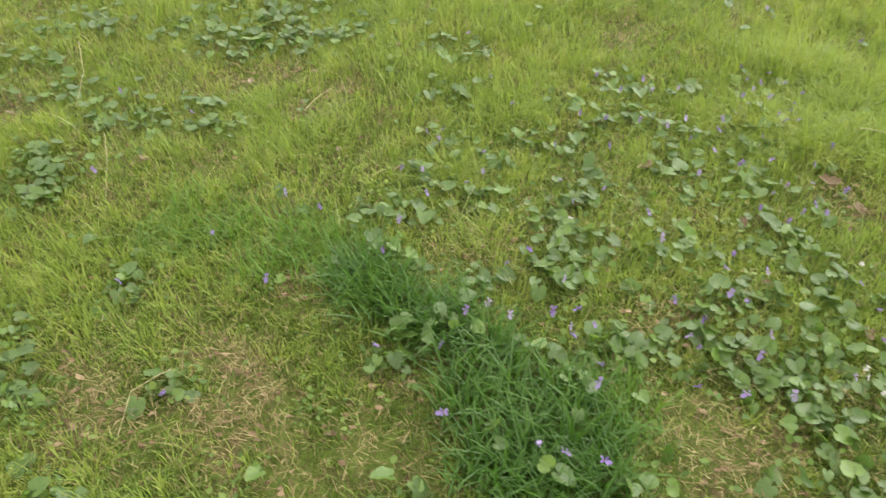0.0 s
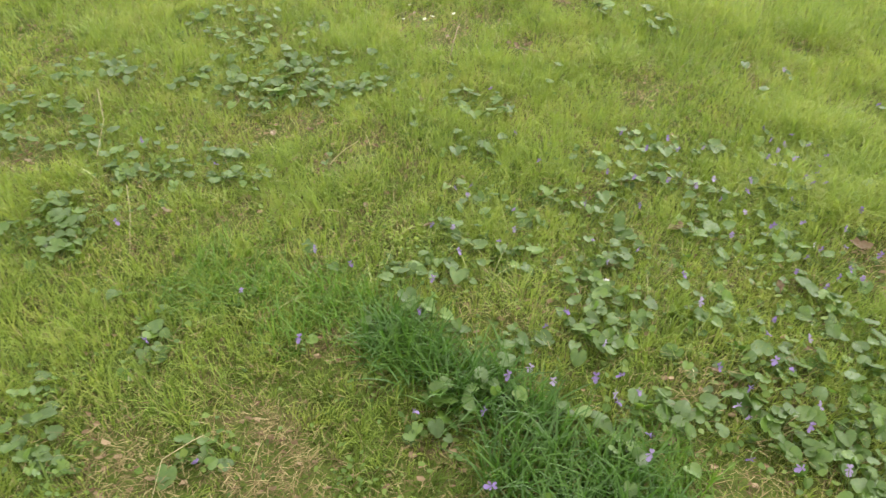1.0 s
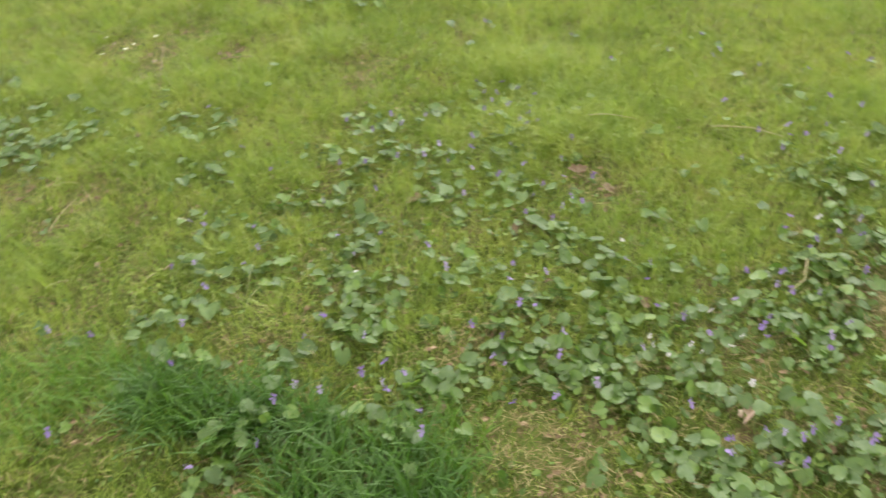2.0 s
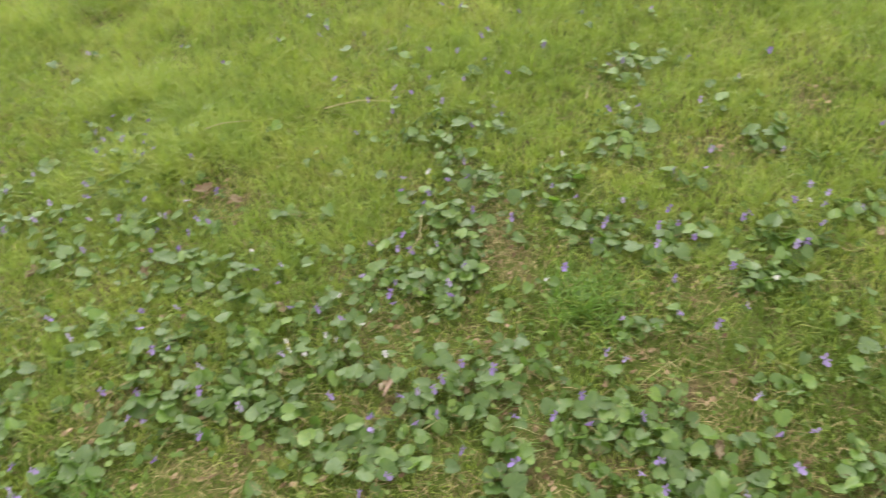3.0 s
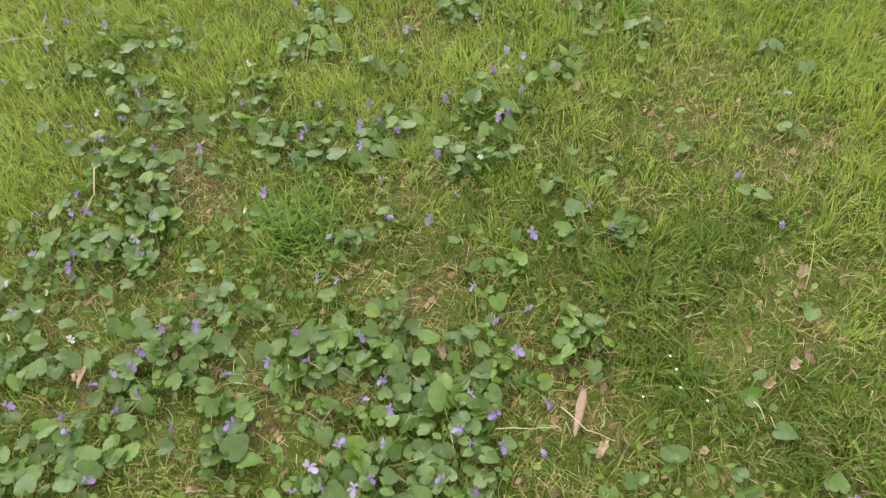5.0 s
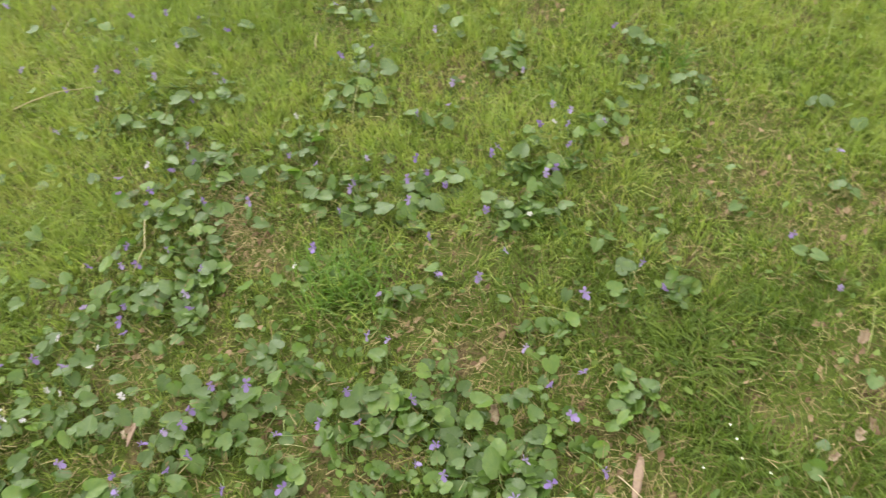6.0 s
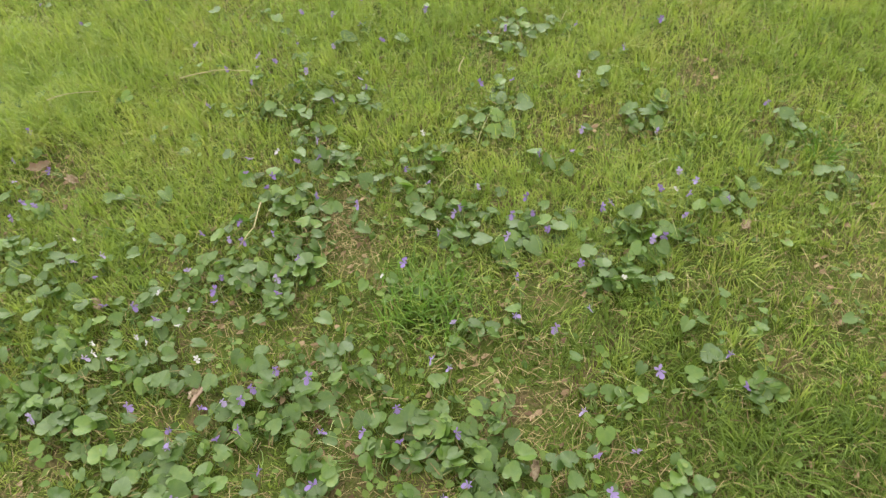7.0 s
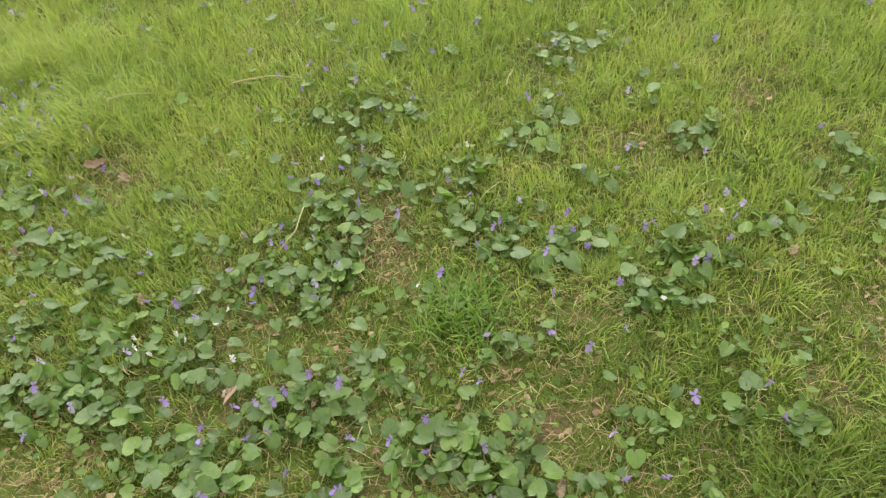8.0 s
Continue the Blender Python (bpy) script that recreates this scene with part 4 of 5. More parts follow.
def grow_lawn():
    # the common lawn: yellow-green, with deeper green in patches and close by
    x, y = scatter(2300000, -4.0, 5.0, -2.2, 5.4)
    x, y = thinned(x, y, np.where(in_plot(x, y), np.clip(1.4 - 0.22 * far_off(x, y), 0.5, 1.0), 0.12))
    bare, dark = field(BARE_SPOTS, 0.075, x, y), field(DARK_SPOTS, 0.09, x, y)
    keep = (1 - 0.92 * bare) * (1 - 0.6 * dark) * (1 - 0.95 * field(STRAW_SPOTS, 0.05, x, y))
    away = np.clip(far_off(x, y) / 0.8, 0, 1)
    tufts = 0.5 * clumpy(x, y, 12.0, 3) + 0.5 * clumpy(x, y, 30.0, 4)
    keep *= (0.2 + 0.75 * tufts) * (1 - away) + (0.25 + 0.75 * tufts) * away
    x, y = thinned(x, y, keep)
    away = np.clip(far_off(x, y) / 0.8, 0, 1)
    k = len(x)
    # half the blades stand in small tufts, half in larger ones
    fine = rng.uniform(0, 1, k) < 0.5
    ways, tone = np.zeros(k), np.zeros(k)
    for m, cell, turn, pull, seed in ((fine, 0.042, 0.4, 0.6, 61), (~fine, 0.085, 1.1, 0.55, 62)):
        x[m], y[m], ways[m], tone[m] = tufted(x[m], y[m], cell, turn, pull, seed)
    tall = field(TALL_SPOTS, 0.16, x, y)
    green_patch = field(GREEN_SPOTS, 0.22, x, y)
    grown = 0.62 + 0.4 * clumpy(x, y, 6.0, 5) + 0.3 * tone + 0.6 * tall + 0.08 * np.clip(far_off(x, y) - 0.95, 0, 1.5)
    grown *= (1 - (0.36 - 0.08 * away) * near_violets(x, y)) * (0.7 + 0.3 * away) * (1 - 0.5 * field(BARE_SPOTS, 0.12, x, y))
    length = grown * rng.uniform(0.03, 0.095, k)
    width, lean = rng.uniform(0.0018, 0.0045, k) * (1.0 - 0.02 * away), rng.uniform(0.2, 1.25, k) + 0.35 * (1 - away) * rng.uniform(0, 1, k)
    # more dark green close by, less far off and among violets: painted shading
    deep = 0.65 * tone + 0.35 * rng.uniform(0, 1, k) < 0.1 + (0.36 * green_patch * (1 - 0.3 * away) + 0.66 * (1 - away)) * (1 - 0.4 * near_violets(x, y))
    for m, name, material, label in ((~deep, "lawn_grass", GRASS, "yellow-green mown lawn grass, uneven and thin in places"),
                                     (deep, "green_lawn_grass", GREEN, "mid-green lawn grass in patches, thicker close by as painted shade")):
        tagged(blades(name, x[m], y[m], length[m], width[m], lean[m], material, heading=ways[m]), label, "grass", kind="stuff")
    # darker, lush tufts
    x, y = scatter(300000, -1.2, 3.0, 0.1, 2.0)
    f = field(DARK_SPOTS, 0.08, x, y) * (0.7 + 0.45 * clumpy(x, y, 16.0, 8))
    lush = field(LUSH_SPOTS, 0.11, x, y) * (0.6 + 0.5 * clumpy(x, y, 16.0, 9))
    lx, ly = thinned(x, y, np.clip(lush * 1.3 - 0.2, 0, 1) * 0.35)
    k = len(lx)
    ob = blades("tall_green_grass", lx, ly, rng.uniform(0.05, 0.12, k), rng.uniform(0.0025, 0.0052, k), rng.uniform(0.3, 1.5, k), DEEP, 3)
    tagged(ob, "longer deep green grass beside the dark tufts", "grass tuft", kind="stuff")
    x, y = thinned(x, y, np.clip(f * 1.4 - 0.15, 0, 1) ** 1.2 * 0.6)
    k = len(x)
    ob = blades("tall_dark_grass", x, y, rng.uniform(0.06, 0.16, k), rng.uniform(0.0035, 0.0072, k), rng.uniform(0.25, 1.3, k), DARK, 4)
    tagged(ob, "lush dark blue-green tufts of taller grass in the lawn", "grass tuft", kind="stuff")
    # the brown thatch of short dead blades at the foot of the grass
    x, y = scatter(700000, -4.0, 5.0, -2.2, 5.4)
    x, y = thinned(x, y, np.where(in_plot(x, y), np.clip(1.4 - 0.5 * far_off(x, y), 0.1, 1.0), 0.05))
    k = len(x)
    ob = blades("thatch", x, y, rng.uniform(0.012, 0.034, k), rng.uniform(0.0014, 0.0032, k), rng.uniform(0.4, 1.8, k), THATCH, 1)
    tagged(ob, "short brown thatch of dead blades at the grass roots", "thatch", kind="stuff")
    # coarser, sparser lawn all round
    x, y = scatter(300000, -9.0, 10.0, -8.0, 11.0)
    x, y = thinned(x, y, np.where(in_plot(x, y), 0.0, np.clip(1.5 - 0.13 * far_off(x, y), 0.0, 1.0)))
    k = len(x)
    green = rng.uniform(0, 1, k) < 0.35 + 0.5 * clumpy(x, y, 1.5, 19)
    for m, name, material, label in ((~green, "outer_lawn_grass", GRASS, "yellow-green lawn grass reaching away on all sides"),
                                     (green, "outer_green_grass", GREEN, "mid-green lawn grass reaching away on all sides")):
        j = int(m.sum())
        ob = blades(name, x[m], y[m], rng.uniform(0.045, 0.1, j), rng.uniform(0.006, 0.011, j), rng.uniform(0.5, 1.6, j), material)
        tagged(ob, label, "grass", kind="stuff")
    # dry blades lying in the sward, thick where it is bare
    x, y = scatter(700000, -4.0, 5.0, -2.2, 5.4)
    x, y = thinned(x, y, np.where(in_plot(x, y), 1.0, 0.08))
    bare = field(BARE_SPOTS, 0.075, x, y)
    away = np.clip(far_off(x, y) / 0.8, 0, 1)
    gaps = (1 - 0.5 * clumpy(x, y, 12.0, 3) - 0.5 * clumpy(x, y, 30.0, 4)) ** 2
    thick = 0.10 + 0.16 * away + 0.08 * np.clip(far_off(x, y) - 1.2, 0, 1) + 0.55 * gaps + 0.35 * (1 - away) * clumpy(x, y, 7.0, 12) ** 2
    thick += 0.15 * field(BARE_SPOTS, 0.15, x, y) + 0.4 * bare + 0.5 * field(STRAW_SPOTS, 0.05, x, y)
    # the poorer, drier end of the lawn
    thick += 0.3 * np.clip((-0.3 - x) / 0.5, 0, 1) * np.clip((y - 1.2) / 0.5, 0, 1) * clumpy(x, y, 5.0, 14)
    x, y = thinned(x, y, np.clip(thick, 0, 1))
    for sx, sy in STRAW_SPOTS:
        x, y = np.append(x, sx / 100 + rng.normal(0, 0.042, 110)), np.append(y, sy / 100 + rng.normal(0, 0.042, 110))
    k = len(x)
    ob = blades("dry_straw", x, y, rng.uniform(0.022, 0.085, k), rng.uniform(0.001, 0.0024, k), rng.uniform(0.0, 0.3, k), STRAW, 2, rng.uniform(0.001, 0.034, k), 0.82)
    tagged(ob, "pale dry straw and dead grass lying between the blades", "straw", kind="stuff")
    # long seed stems and last year's blades, bleached, arching over the sward
    x, y = scatter(9000, -2.6, 3.8, -0.9, 4.4)
    x, y = thinned(x, y, np.where(in_plot(x, y), 0.012 + 0.24 * np.clip(far_off(x, y) / 1.6, 0, 1) * clumpy(x, y, 3.0, 51) + 0.12 * np.clip((-0.3 - x) / 0.5, 0, 1) * np.clip((y - 1.2) / 0.5, 0, 1), 0.0))
    k = len(x)
    ob = blades("bleached_grass", x, y, rng.uniform(0.06, 0.15, k), rng.uniform(0.0016, 0.0028, k), rng.uniform(0.7, 1.2, k), BLEACHED, 5, 0.01, 0.25)
    tagged(ob, "long bleached grass blades and stems arching over the lawn", "grass", kind="stuff")


grow_lawn()


# ---- violets ----
def link(name, me, parent, label=""):
    ob = new(name, me)
    ob.parent = parent
    return tagged(ob, label) if label else ob


def tube(points, radii, sides=4):
    """Corners and triangles of a thin stem through the points."""
    v, t = [], []
    for p, r in zip(points, radii):
        for s in range(sides):
            a = 2 * math.pi * s / sides
            v.append((p[0] + r * math.cos(a), p[1] + r * math.sin(a), p[2]))
    for i in range(len(points) - 1):
        for s in range(sides):
            a, b = i * sides + s, i * sides + (s + 1) % sides
            t += [(a, b, b + sides), (a, b + sides, a + sides)]
    return v, t


def heart_leaf(name, wide, cup, fold, ripple, seed):
    """A heart-shaped leaf blade about 1 m across, its stalk joining at the notch; x runs to the tip."""
    r = random.Random(seed)
    v, t = [(0.0, 0.0, 0.0)], []
    around = 24
    ph = [r.uniform(0, 6.28) for _ in range(3)]
    for ring in (0.5, 0.82, 1.0):
        for i in range(around):
            a = -math.pi + 2 * math.pi * i / around
            # notch behind the stalk, rounded lobes, a short tip, a scalloped rim
            rad = 0.47 + 0.11 * math.cos(a) - 0.24 * math.exp(-((abs(a) - math.pi) / 0.19) ** 2) + 0.19 * math.exp(-(a / 0.33) ** 2) + 0.10 * math.exp(-((abs(a) - 2.2) / 0.55) ** 2)
            q = rad * ring * (1 + (0.03 if i % 2 else -0.03) * (ring > 0.9))
            x, y = q * math.cos(a) + 0.10 * ring, q * math.sin(a) * wide
            z = cup * (x * x + y * y) + fold * abs(y) - 0.10 * max(x, 0) ** 2
            z += ripple * ring ** 3 * (math.sin(3 * a + ph[0]) + 0.6 * math.sin(7 * a + ph[1]))
            v.append((x, y, z))
    for i in range(around):
        j = (i + 1) % around
        t.append((0, 1 + i, 1 + j))
        for k in range(2):
            a, b = 1 + k * around + i, 1 + k * around + j
            t += [(a, a + around, b + around), (a, b + around, b)]
    return sheet(name, v, t, LEAF)


LEAF_MESHES = [heart_leaf("leaf", 0.98 + 0.06 * (k % 4), (-0.15, 0.15, 0.4, -0.05)[k % 4], (0.3, 0.06, -0.08, 0.48, 0.15)[k % 5], 0.024 + 0.012 * (k % 3), k) for k in range(9)]


def petiole(seed):
    r = random.Random(seed)
    bx, by = r.uniform(-0.15, 0.15), r.uniform(-0.15, 0.15)
    pts = [(s * 0.0 + bx * math.sin(3.1 * s), by * math.sin(2.6 * s), s) for s in (0.0, 0.3, 0.6, 0.85, 1.0)]
    v, t = tube(pts, [0.022, 0.02, 0.018, 0.017, 0.016], 3)
    return sheet("leaf_stalk", v, t, STALK)


PETIOLES = [petiole(k) for k in range(4)]


def flower_mesh(seed, material):
    """Five petals, about 1 m across: two up, two to the sides, a broad lip below; faces along x."""
    r = random.Random(seed)
    v, t = [], []
    for ang, size, wide, forward in ((63, 0.56, 0.27, -0.1), (117, 0.56, 0.27, -0.1), (-14, 0.44, 0.29, 0.28), (194, 0.44, 0.29, 0.28), (270, 0.60, 0.42, 0.36)):
        ang = radians(ang + r.uniform(-9, 9))
        size *= r.uniform(0.88, 1.1)
        ca, sa = math.cos(ang), math.sin(ang)
        b = len(v)
        for s, w, bend in ((0.03, 0.06, 0.0), (0.3, 0.55, 0.3), (0.62, 1.0, 0.75), (0.88, 0.72, 1.2)):
            for side in (-1, 0, 1):
                u, q = size * s, side * 0.5 * wide * size * w * 2.1
                f = forward * bend * size * 2 + (0.07 if side else 0.0) * w - 0.05
                v.append((f, u * ca - q * sa, u * sa + q * ca))
        v.append((forward * 1.3 * size * 2, size * ca, size * sa))
        for i in range(3):
            for c in range(2):
                p = b + 3 * i + c
                t += [(p, p + 1, p + 4), (p, p + 4, p + 3)]
        t += [(b + 9, b + 10, b + 12), (b + 10, b + 11, b + 12)]
    # the short spur behind
    b = len(v)
    sv, st = tube([(0, 0, 0), (0, 0, 0.5), (0, 0, 1)], [0.07, 0.08, 0.02], 5)
    v += [(-0.32 * p[2], p[0], p[1] + 0.06 * p[2]) for p in sv]
    t += [tuple(q + b for q in f) for f in st]
    return sheet("flower", v, t, material)


FLOWER_MESHES = [flower_mesh(k, PETAL) for k in range(5)]
PALE_MESHES = [flower_mesh(k + 9, PALE) for k in range(2)]


def hook(seed):
    r = random.Random(seed)
    b = r.uniform(-0.12, 0.12)
    pts = [(0, 0, 0), (b, 0.03, 0.35), (b * 1.2, 0.02, 0.7), (b * 0.6, 0, 0.93), (0.03, 0, 1.0)]
    v, t = tube(pts, [0.02, 0.018, 0.016, 0.015, 0.014], 3)
    return sheet("flower_stalk", v, t, STALK)


HOOKS = [hook(k) for k in range(3)]


def one_leaf(plant, root, x, y, size, top, r, level=1.0):
    """A leaf on its stalk: from the root to above the place x, y (in metres from the plant's foot)."""
    # the rootstock creeps, so the stalk rises from near its own leaf
    root = (root[0] + 0.6 * (x - root[0]), root[1] + 0.6 * (y - root[1]))
    heading = math.atan2(y - root[1], x - root[0]) + r.uniform(-0.9, 0.9)
    leaf = link("leaf", r.choice(LEAF_MESHES), plant)
    tip = Euler((level * r.gauss(0, 0.36), level * r.gauss(0.24, 0.34), heading), "XYZ")
    leaf.matrix_basis = Matrix.LocRotScale((x, y, top), tip, (size, size, size))
    stalk = link("leaf_stalk", r.choice(PETIOLES), leaf)
    way = Vector((x - root[0], y - root[1], top))
    m = Matrix.LocRotScale((root[0], root[1], 0), way.to_track_quat("Z", "Y"), (0.075, 0.075, way.length))
    stalk.matrix_basis = leaf.matrix_basis.inverted() @ m


def one_flower(plant, root, x, y, r, pale, lift, small):
    top = r.uniform(0.056, 0.074) + lift
    size = r.uniform(0.0165, 0.0215) * (0.72 if pale else 1.0) * max(small, 0.8)
    flower = link("flower", r.choice(PALE_MESHES if pale else FLOWER_MESHES), plant, "pale lavender-white petals" if pale else "")
    turn = Euler((r.gauss(0, 0.25), r.gauss(0.2, 0.4), r.uniform(-math.pi, math.pi)), "XYZ")
    flower.matrix_basis = Matrix.LocRotScale((x, y, top), turn, (size, size, size))
    stalk = link("flower_stalk", r.choice(HOOKS), flower)
    way = Vector((x - root[0], y - root[1], top))
    m = Matrix.LocRotScale((root[0], root[1], 0), way.to_track_quat("Z", "Y"), (0.06, 0.06, way.length))
    stalk.matrix_basis = flower.matrix_basis.inverted() @ m


def lifted(sx, sy):
    """How much higher violets reach where they stand in the tall tufts."""
    near = min(math.hypot(sx - qx, sy - qy) for qx, qy in DARK_SPOTS)
    return 0.05 * math.exp(-(near / 9) ** 2)


def filled(spots):
    """The leaves, and smaller ones in the gaps of dense patches."""
    r = random.Random(3)
    made = list(spots)
    for i, (ax, ay, aw) in enumerate(spots):
        for bx, by, bw in spots[:i]:
            if 2.6 < math.hypot(ax - bx, ay - by) < 5.6 and r.random() < 0.6 and far_off(ax / 100, ay / 100) < 1.5:
                x, y = (ax + bx) / 2 + r.gauss(0, 0.3), (ay + by) / 2 + r.gauss(0, 0.3)
                if all(abs(x - q[0]) > 2 or math.hypot(x - q[0], y - q[1]) > 2.0 for q in made):
                    made.append((x, y, (aw + bw) / 2 * r.uniform(0.65, 1.0)))
    return made


def grow_violets():
    r = random.Random(21)
    plants = []
    for sx, sy, wide in filled(LEAF_SPOTS):
        merge = 11 + 3 * min(far_off(sx / 100, sy / 100), 2)
        near = [p for p in plants if math.hypot(p[0] - sx, p[1] - sy) < merge]
        if near:
            min(near, key=lambda p: math.hypot(p[0] - sx, p[1] - sy))[2].append((sx, sy, wide))
        else:
            plants.append((sx, sy, [(sx, sy, wide)], []))
    for sx, sy in FLOWER_SPOTS:
        p = min(plants, key=lambda p: math.hypot(p[0] - sx, p[1] - sy))
        if math.hypot(p[0] - sx, p[1] - sy) > 13:
            p = (sx + 2, sy + 2, [(sx + 2, sy + 2, 26)], [])
            plants.append(p)
        p[3].append((sx, sy))
    for px, py, leaves, flowers in plants:
        x, y = px / 100, py / 100
        plant = new("violet_plant")
        plant.location = (x, y, float(height(np.float64(x), np.float64(y))))
        state = ("and %d purple flower%s" % (len(flowers), "s" if len(flowers) > 1 else "")) if flowers else "and no flowers"
        crowd = "small violet plant" if len(leaves) < 3 else "violet plant" if len(leaves) < 8 else "dense violet plant"
        tagged(plant, "%s with heart-shaped green leaves %s" % (crowd, state), "violet", "violets in the lawn")
        far = min(max(far_off(x, y) - 0.65, 0), 1.6)
        # the violets in the longer, poorer grass are small-leaved and crowded
        out = max(far_off(x, y) - 0.3, 0)
        small, crowding = max(1.12 - 0.2 * out, 0.9), max(0.9 + 0.4 * min(out, 0.9) - 0.8 * max(out - 1.2, 0), 0.3)
        root = (r.uniform(-0.015, 0.015), r.uniform(-0.015, 0.015))
        for sx, sy, wide in leaves:
            one_leaf(plant, root, sx / 100 - x, sy / 100 - y, wide / 1000 * small, r.uniform(0.03, 0.048) + 0.005 * far + lifted(sx, sy), r, max(1 - 0.4 * far, 0.5))
            # young leaves lower down between the large ones
            for k in range(int(crowding * (1.0 if len(leaves) > 4 else 0.6) + r.random())):
                one_leaf(plant, root, sx / 100 - x + r.gauss(0, 0.024 + 0.008 * out), sy / 100 - y + r.gauss(0, 0.024 + 0.008 * out), r.uniform(0.017, 0.032) * max(small, 0.8), r.uniform(0.018, 0.04) + 0.005 * far + lifted(sx, sy), r, max(1 - 0.4 * far, 0.5))
        for sx, sy in flowers:
            one_flower(plant, root, sx / 100 - x, sy / 100 - y, r, any(math.hypot(sx - qx, sy - qy) < 1.1 for qx, qy in PALE_SPOTS), lifted(sx, sy), small)


grow_violets()


# ---- small weeds, litter, dead leaves, twigs ----
def round_leaves(name, x, y, size, low, high, material, label):
    """Many small round leaves held level above the soil."""
    k, around = len(x), 7
    turn, tilt = rng.uniform(0, 6.283, k), rng.normal(0, 0.35, (2, k))
    z = height(x, y) + rng.uniform(low, high, k)
    verts = [np.zeros((k, 3))]
    for i in range(around):
        a = 2 * math.pi * i / around
        rad = 1.25 if i == 0 else 0.9 + 0.12 * math.sin(3 * a)
        u, v = rad * math.cos(a) * size, 0.85 * rad * math.sin(a) * size
        verts.append(np.stack([u, v, u * tilt[0] + v * tilt[1] + 0.12 * size], 1))
    v = np.stack(verts, 1)
    ct, st = np.cos(turn)[:, None], np.sin(turn)[:, None]
    v = np.stack([v[..., 0] * ct - v[..., 1] * st + x[:, None], v[..., 0] * st + v[..., 1] * ct + y[:, None], v[..., 2] + z[:, None]], -1)
    t = np.array([(0, 1 + i, 1 + (i + 1) % around) for i in range(around)])
    t = (np.arange(k)[:, None, None] * (around + 1) + t[None]).reshape(-1, 3)
    tagged(new(name, sheet(name, v.reshape(-1, 3), t, material)), label, "weed", kind="stuff")


def small_weeds():
    """Low round-leaved weeds, thinly through the sward, and in yellow-green clumps."""
    x, y = scatter(60000, -2.6, 3.6, -0.9, 4.0)
    x, y = thinned(x, y, 0.015 + 0.08 * clumpy(x, y, 6.0, 31) ** 4 + 0.6 * near_violets(x, y) * (0.35 + 0.65 * clumpy(x, y, 9.0, 33)))
    size = rng.uniform(0.004, 0.009, len(x)) * (1 + 0.2 * near_violets(x, y))
    round_leaves("small_weeds", x, y, size, 0.012, 0.042, WEED, "low green weeds with small round leaves in the grass")
    for name, yellow, material, label in (("yellow_weeds", True, LIME, "clump of yellow-green weeds with small round leaves"),
                                          ("clumped_weeds", False, WEED, "clumps of low green weeds with small round leaves")):
        spots = [p for p in WEED_SPOTS if (-60 < p[0] < -20 and p[1] > 150) == yellow]
        x = np.concatenate([sx / 100 + rng.normal(0, 0.034, 22) for sx, sy in spots])
        y = np.concatenate([sy / 100 + rng.normal(0, 0.034, 22) for sx, sy in spots])
        round_leaves(name, x, y, rng.uniform(0.0035, 0.007, len(x)), 0.015, 0.05, material, label)


small_weeds()


def litter():
    """Crumbs of dead leaf in the thin places."""
    x, y = scatter(40000, -2.4, 3.4, -0.9, 3.8)
    x, y = thinned(x, y, 0.02 + 0.03 * np.clip(far_off(x, y) - 0.4, 0, 1) + 0.05 * np.clip((-0.3 - x) / 0.5, 0, 1) * np.clip((y - 1.2) / 0.5, 0, 1) + (0.3 + 0.12 * np.clip(far_off(x, y) - 0.8, 0, 1)) * field(BARE_SPOTS, 0.08, x, y))
    k = len(x)
    z = height(x, y) + rng.uniform(0.003, 0.02, k)
    s = rng.uniform(0.004, 0.014, (k, 5))
    v = []
    for i in range(5):
        a = 2 * math.pi * i / 5 + rng.uniform(-0.3, 0.3, k)
        v.append(np.stack([x + s[:, i] * np.cos(a), y + 0.7 * s[:, i] * np.sin(a), z + rng.uniform(-0.003, 0.005, k)], 1))
    t = (np.arange(k)[:, None, None] * 5 + np.array([(0, 1, 2), (0, 2, 3), (0, 3, 4)])[None]).reshape(-1, 3)
    ob = new("leaf_litter", sheet("leaf_litter", np.stack(v, 1).reshape(-1, 3), t, LITTER, False))
    tagged(ob, "brown crumbs of old leaves lying on bare soil", "leaf litter", kind="stuff")


litter()


def dead_leaf_mesh(seed, lobes):
    """A dry, curled leaf about 1 m long with an uneven lobed rim."""
    r = random.Random(seed)
    v, t = [(0, 0, 0)], []
    around = 22
    curl, roll = r.uniform(0.5, 1.3), r.uniform(-0.5, 0.9)
    ph = r.uniform(0, 6.28)
    for ring in (0.35, 0.7, 1.0):
        for i in range(around):
            a = 2 * math.pi * i / around
            rad = 0.36 + 0.16 * abs(math.cos(a)) + ring * 0.075 * math.sin(lobes * a + ph) + 0.02 * r.uniform(-1, 1)
            x, y = 1.05 * rad * ring * math.cos(a), 0.78 * rad * ring * math.sin(a)
            z = curl * y * y * 2.2 + roll * x * x * 0.8 + 0.05 * ring * math.sin(4 * a + ph)
            v.append((x, y, z))
    for i in range(around):
        j = (i + 1) % around
        t.append((0, 1 + i, 1 + j))
        for k in range(2):
            a, b = 1 + k * around + i, 1 + k * around + j
            t += [(a, a + around, b + around), (a, b + around, b)]
    return sheet("dead_leaf", v, t, DEAD)


DEAD_MESHES = [dead_leaf_mesh(k, (5, 7, 4, 6)[k % 4]) for k in range(6)]


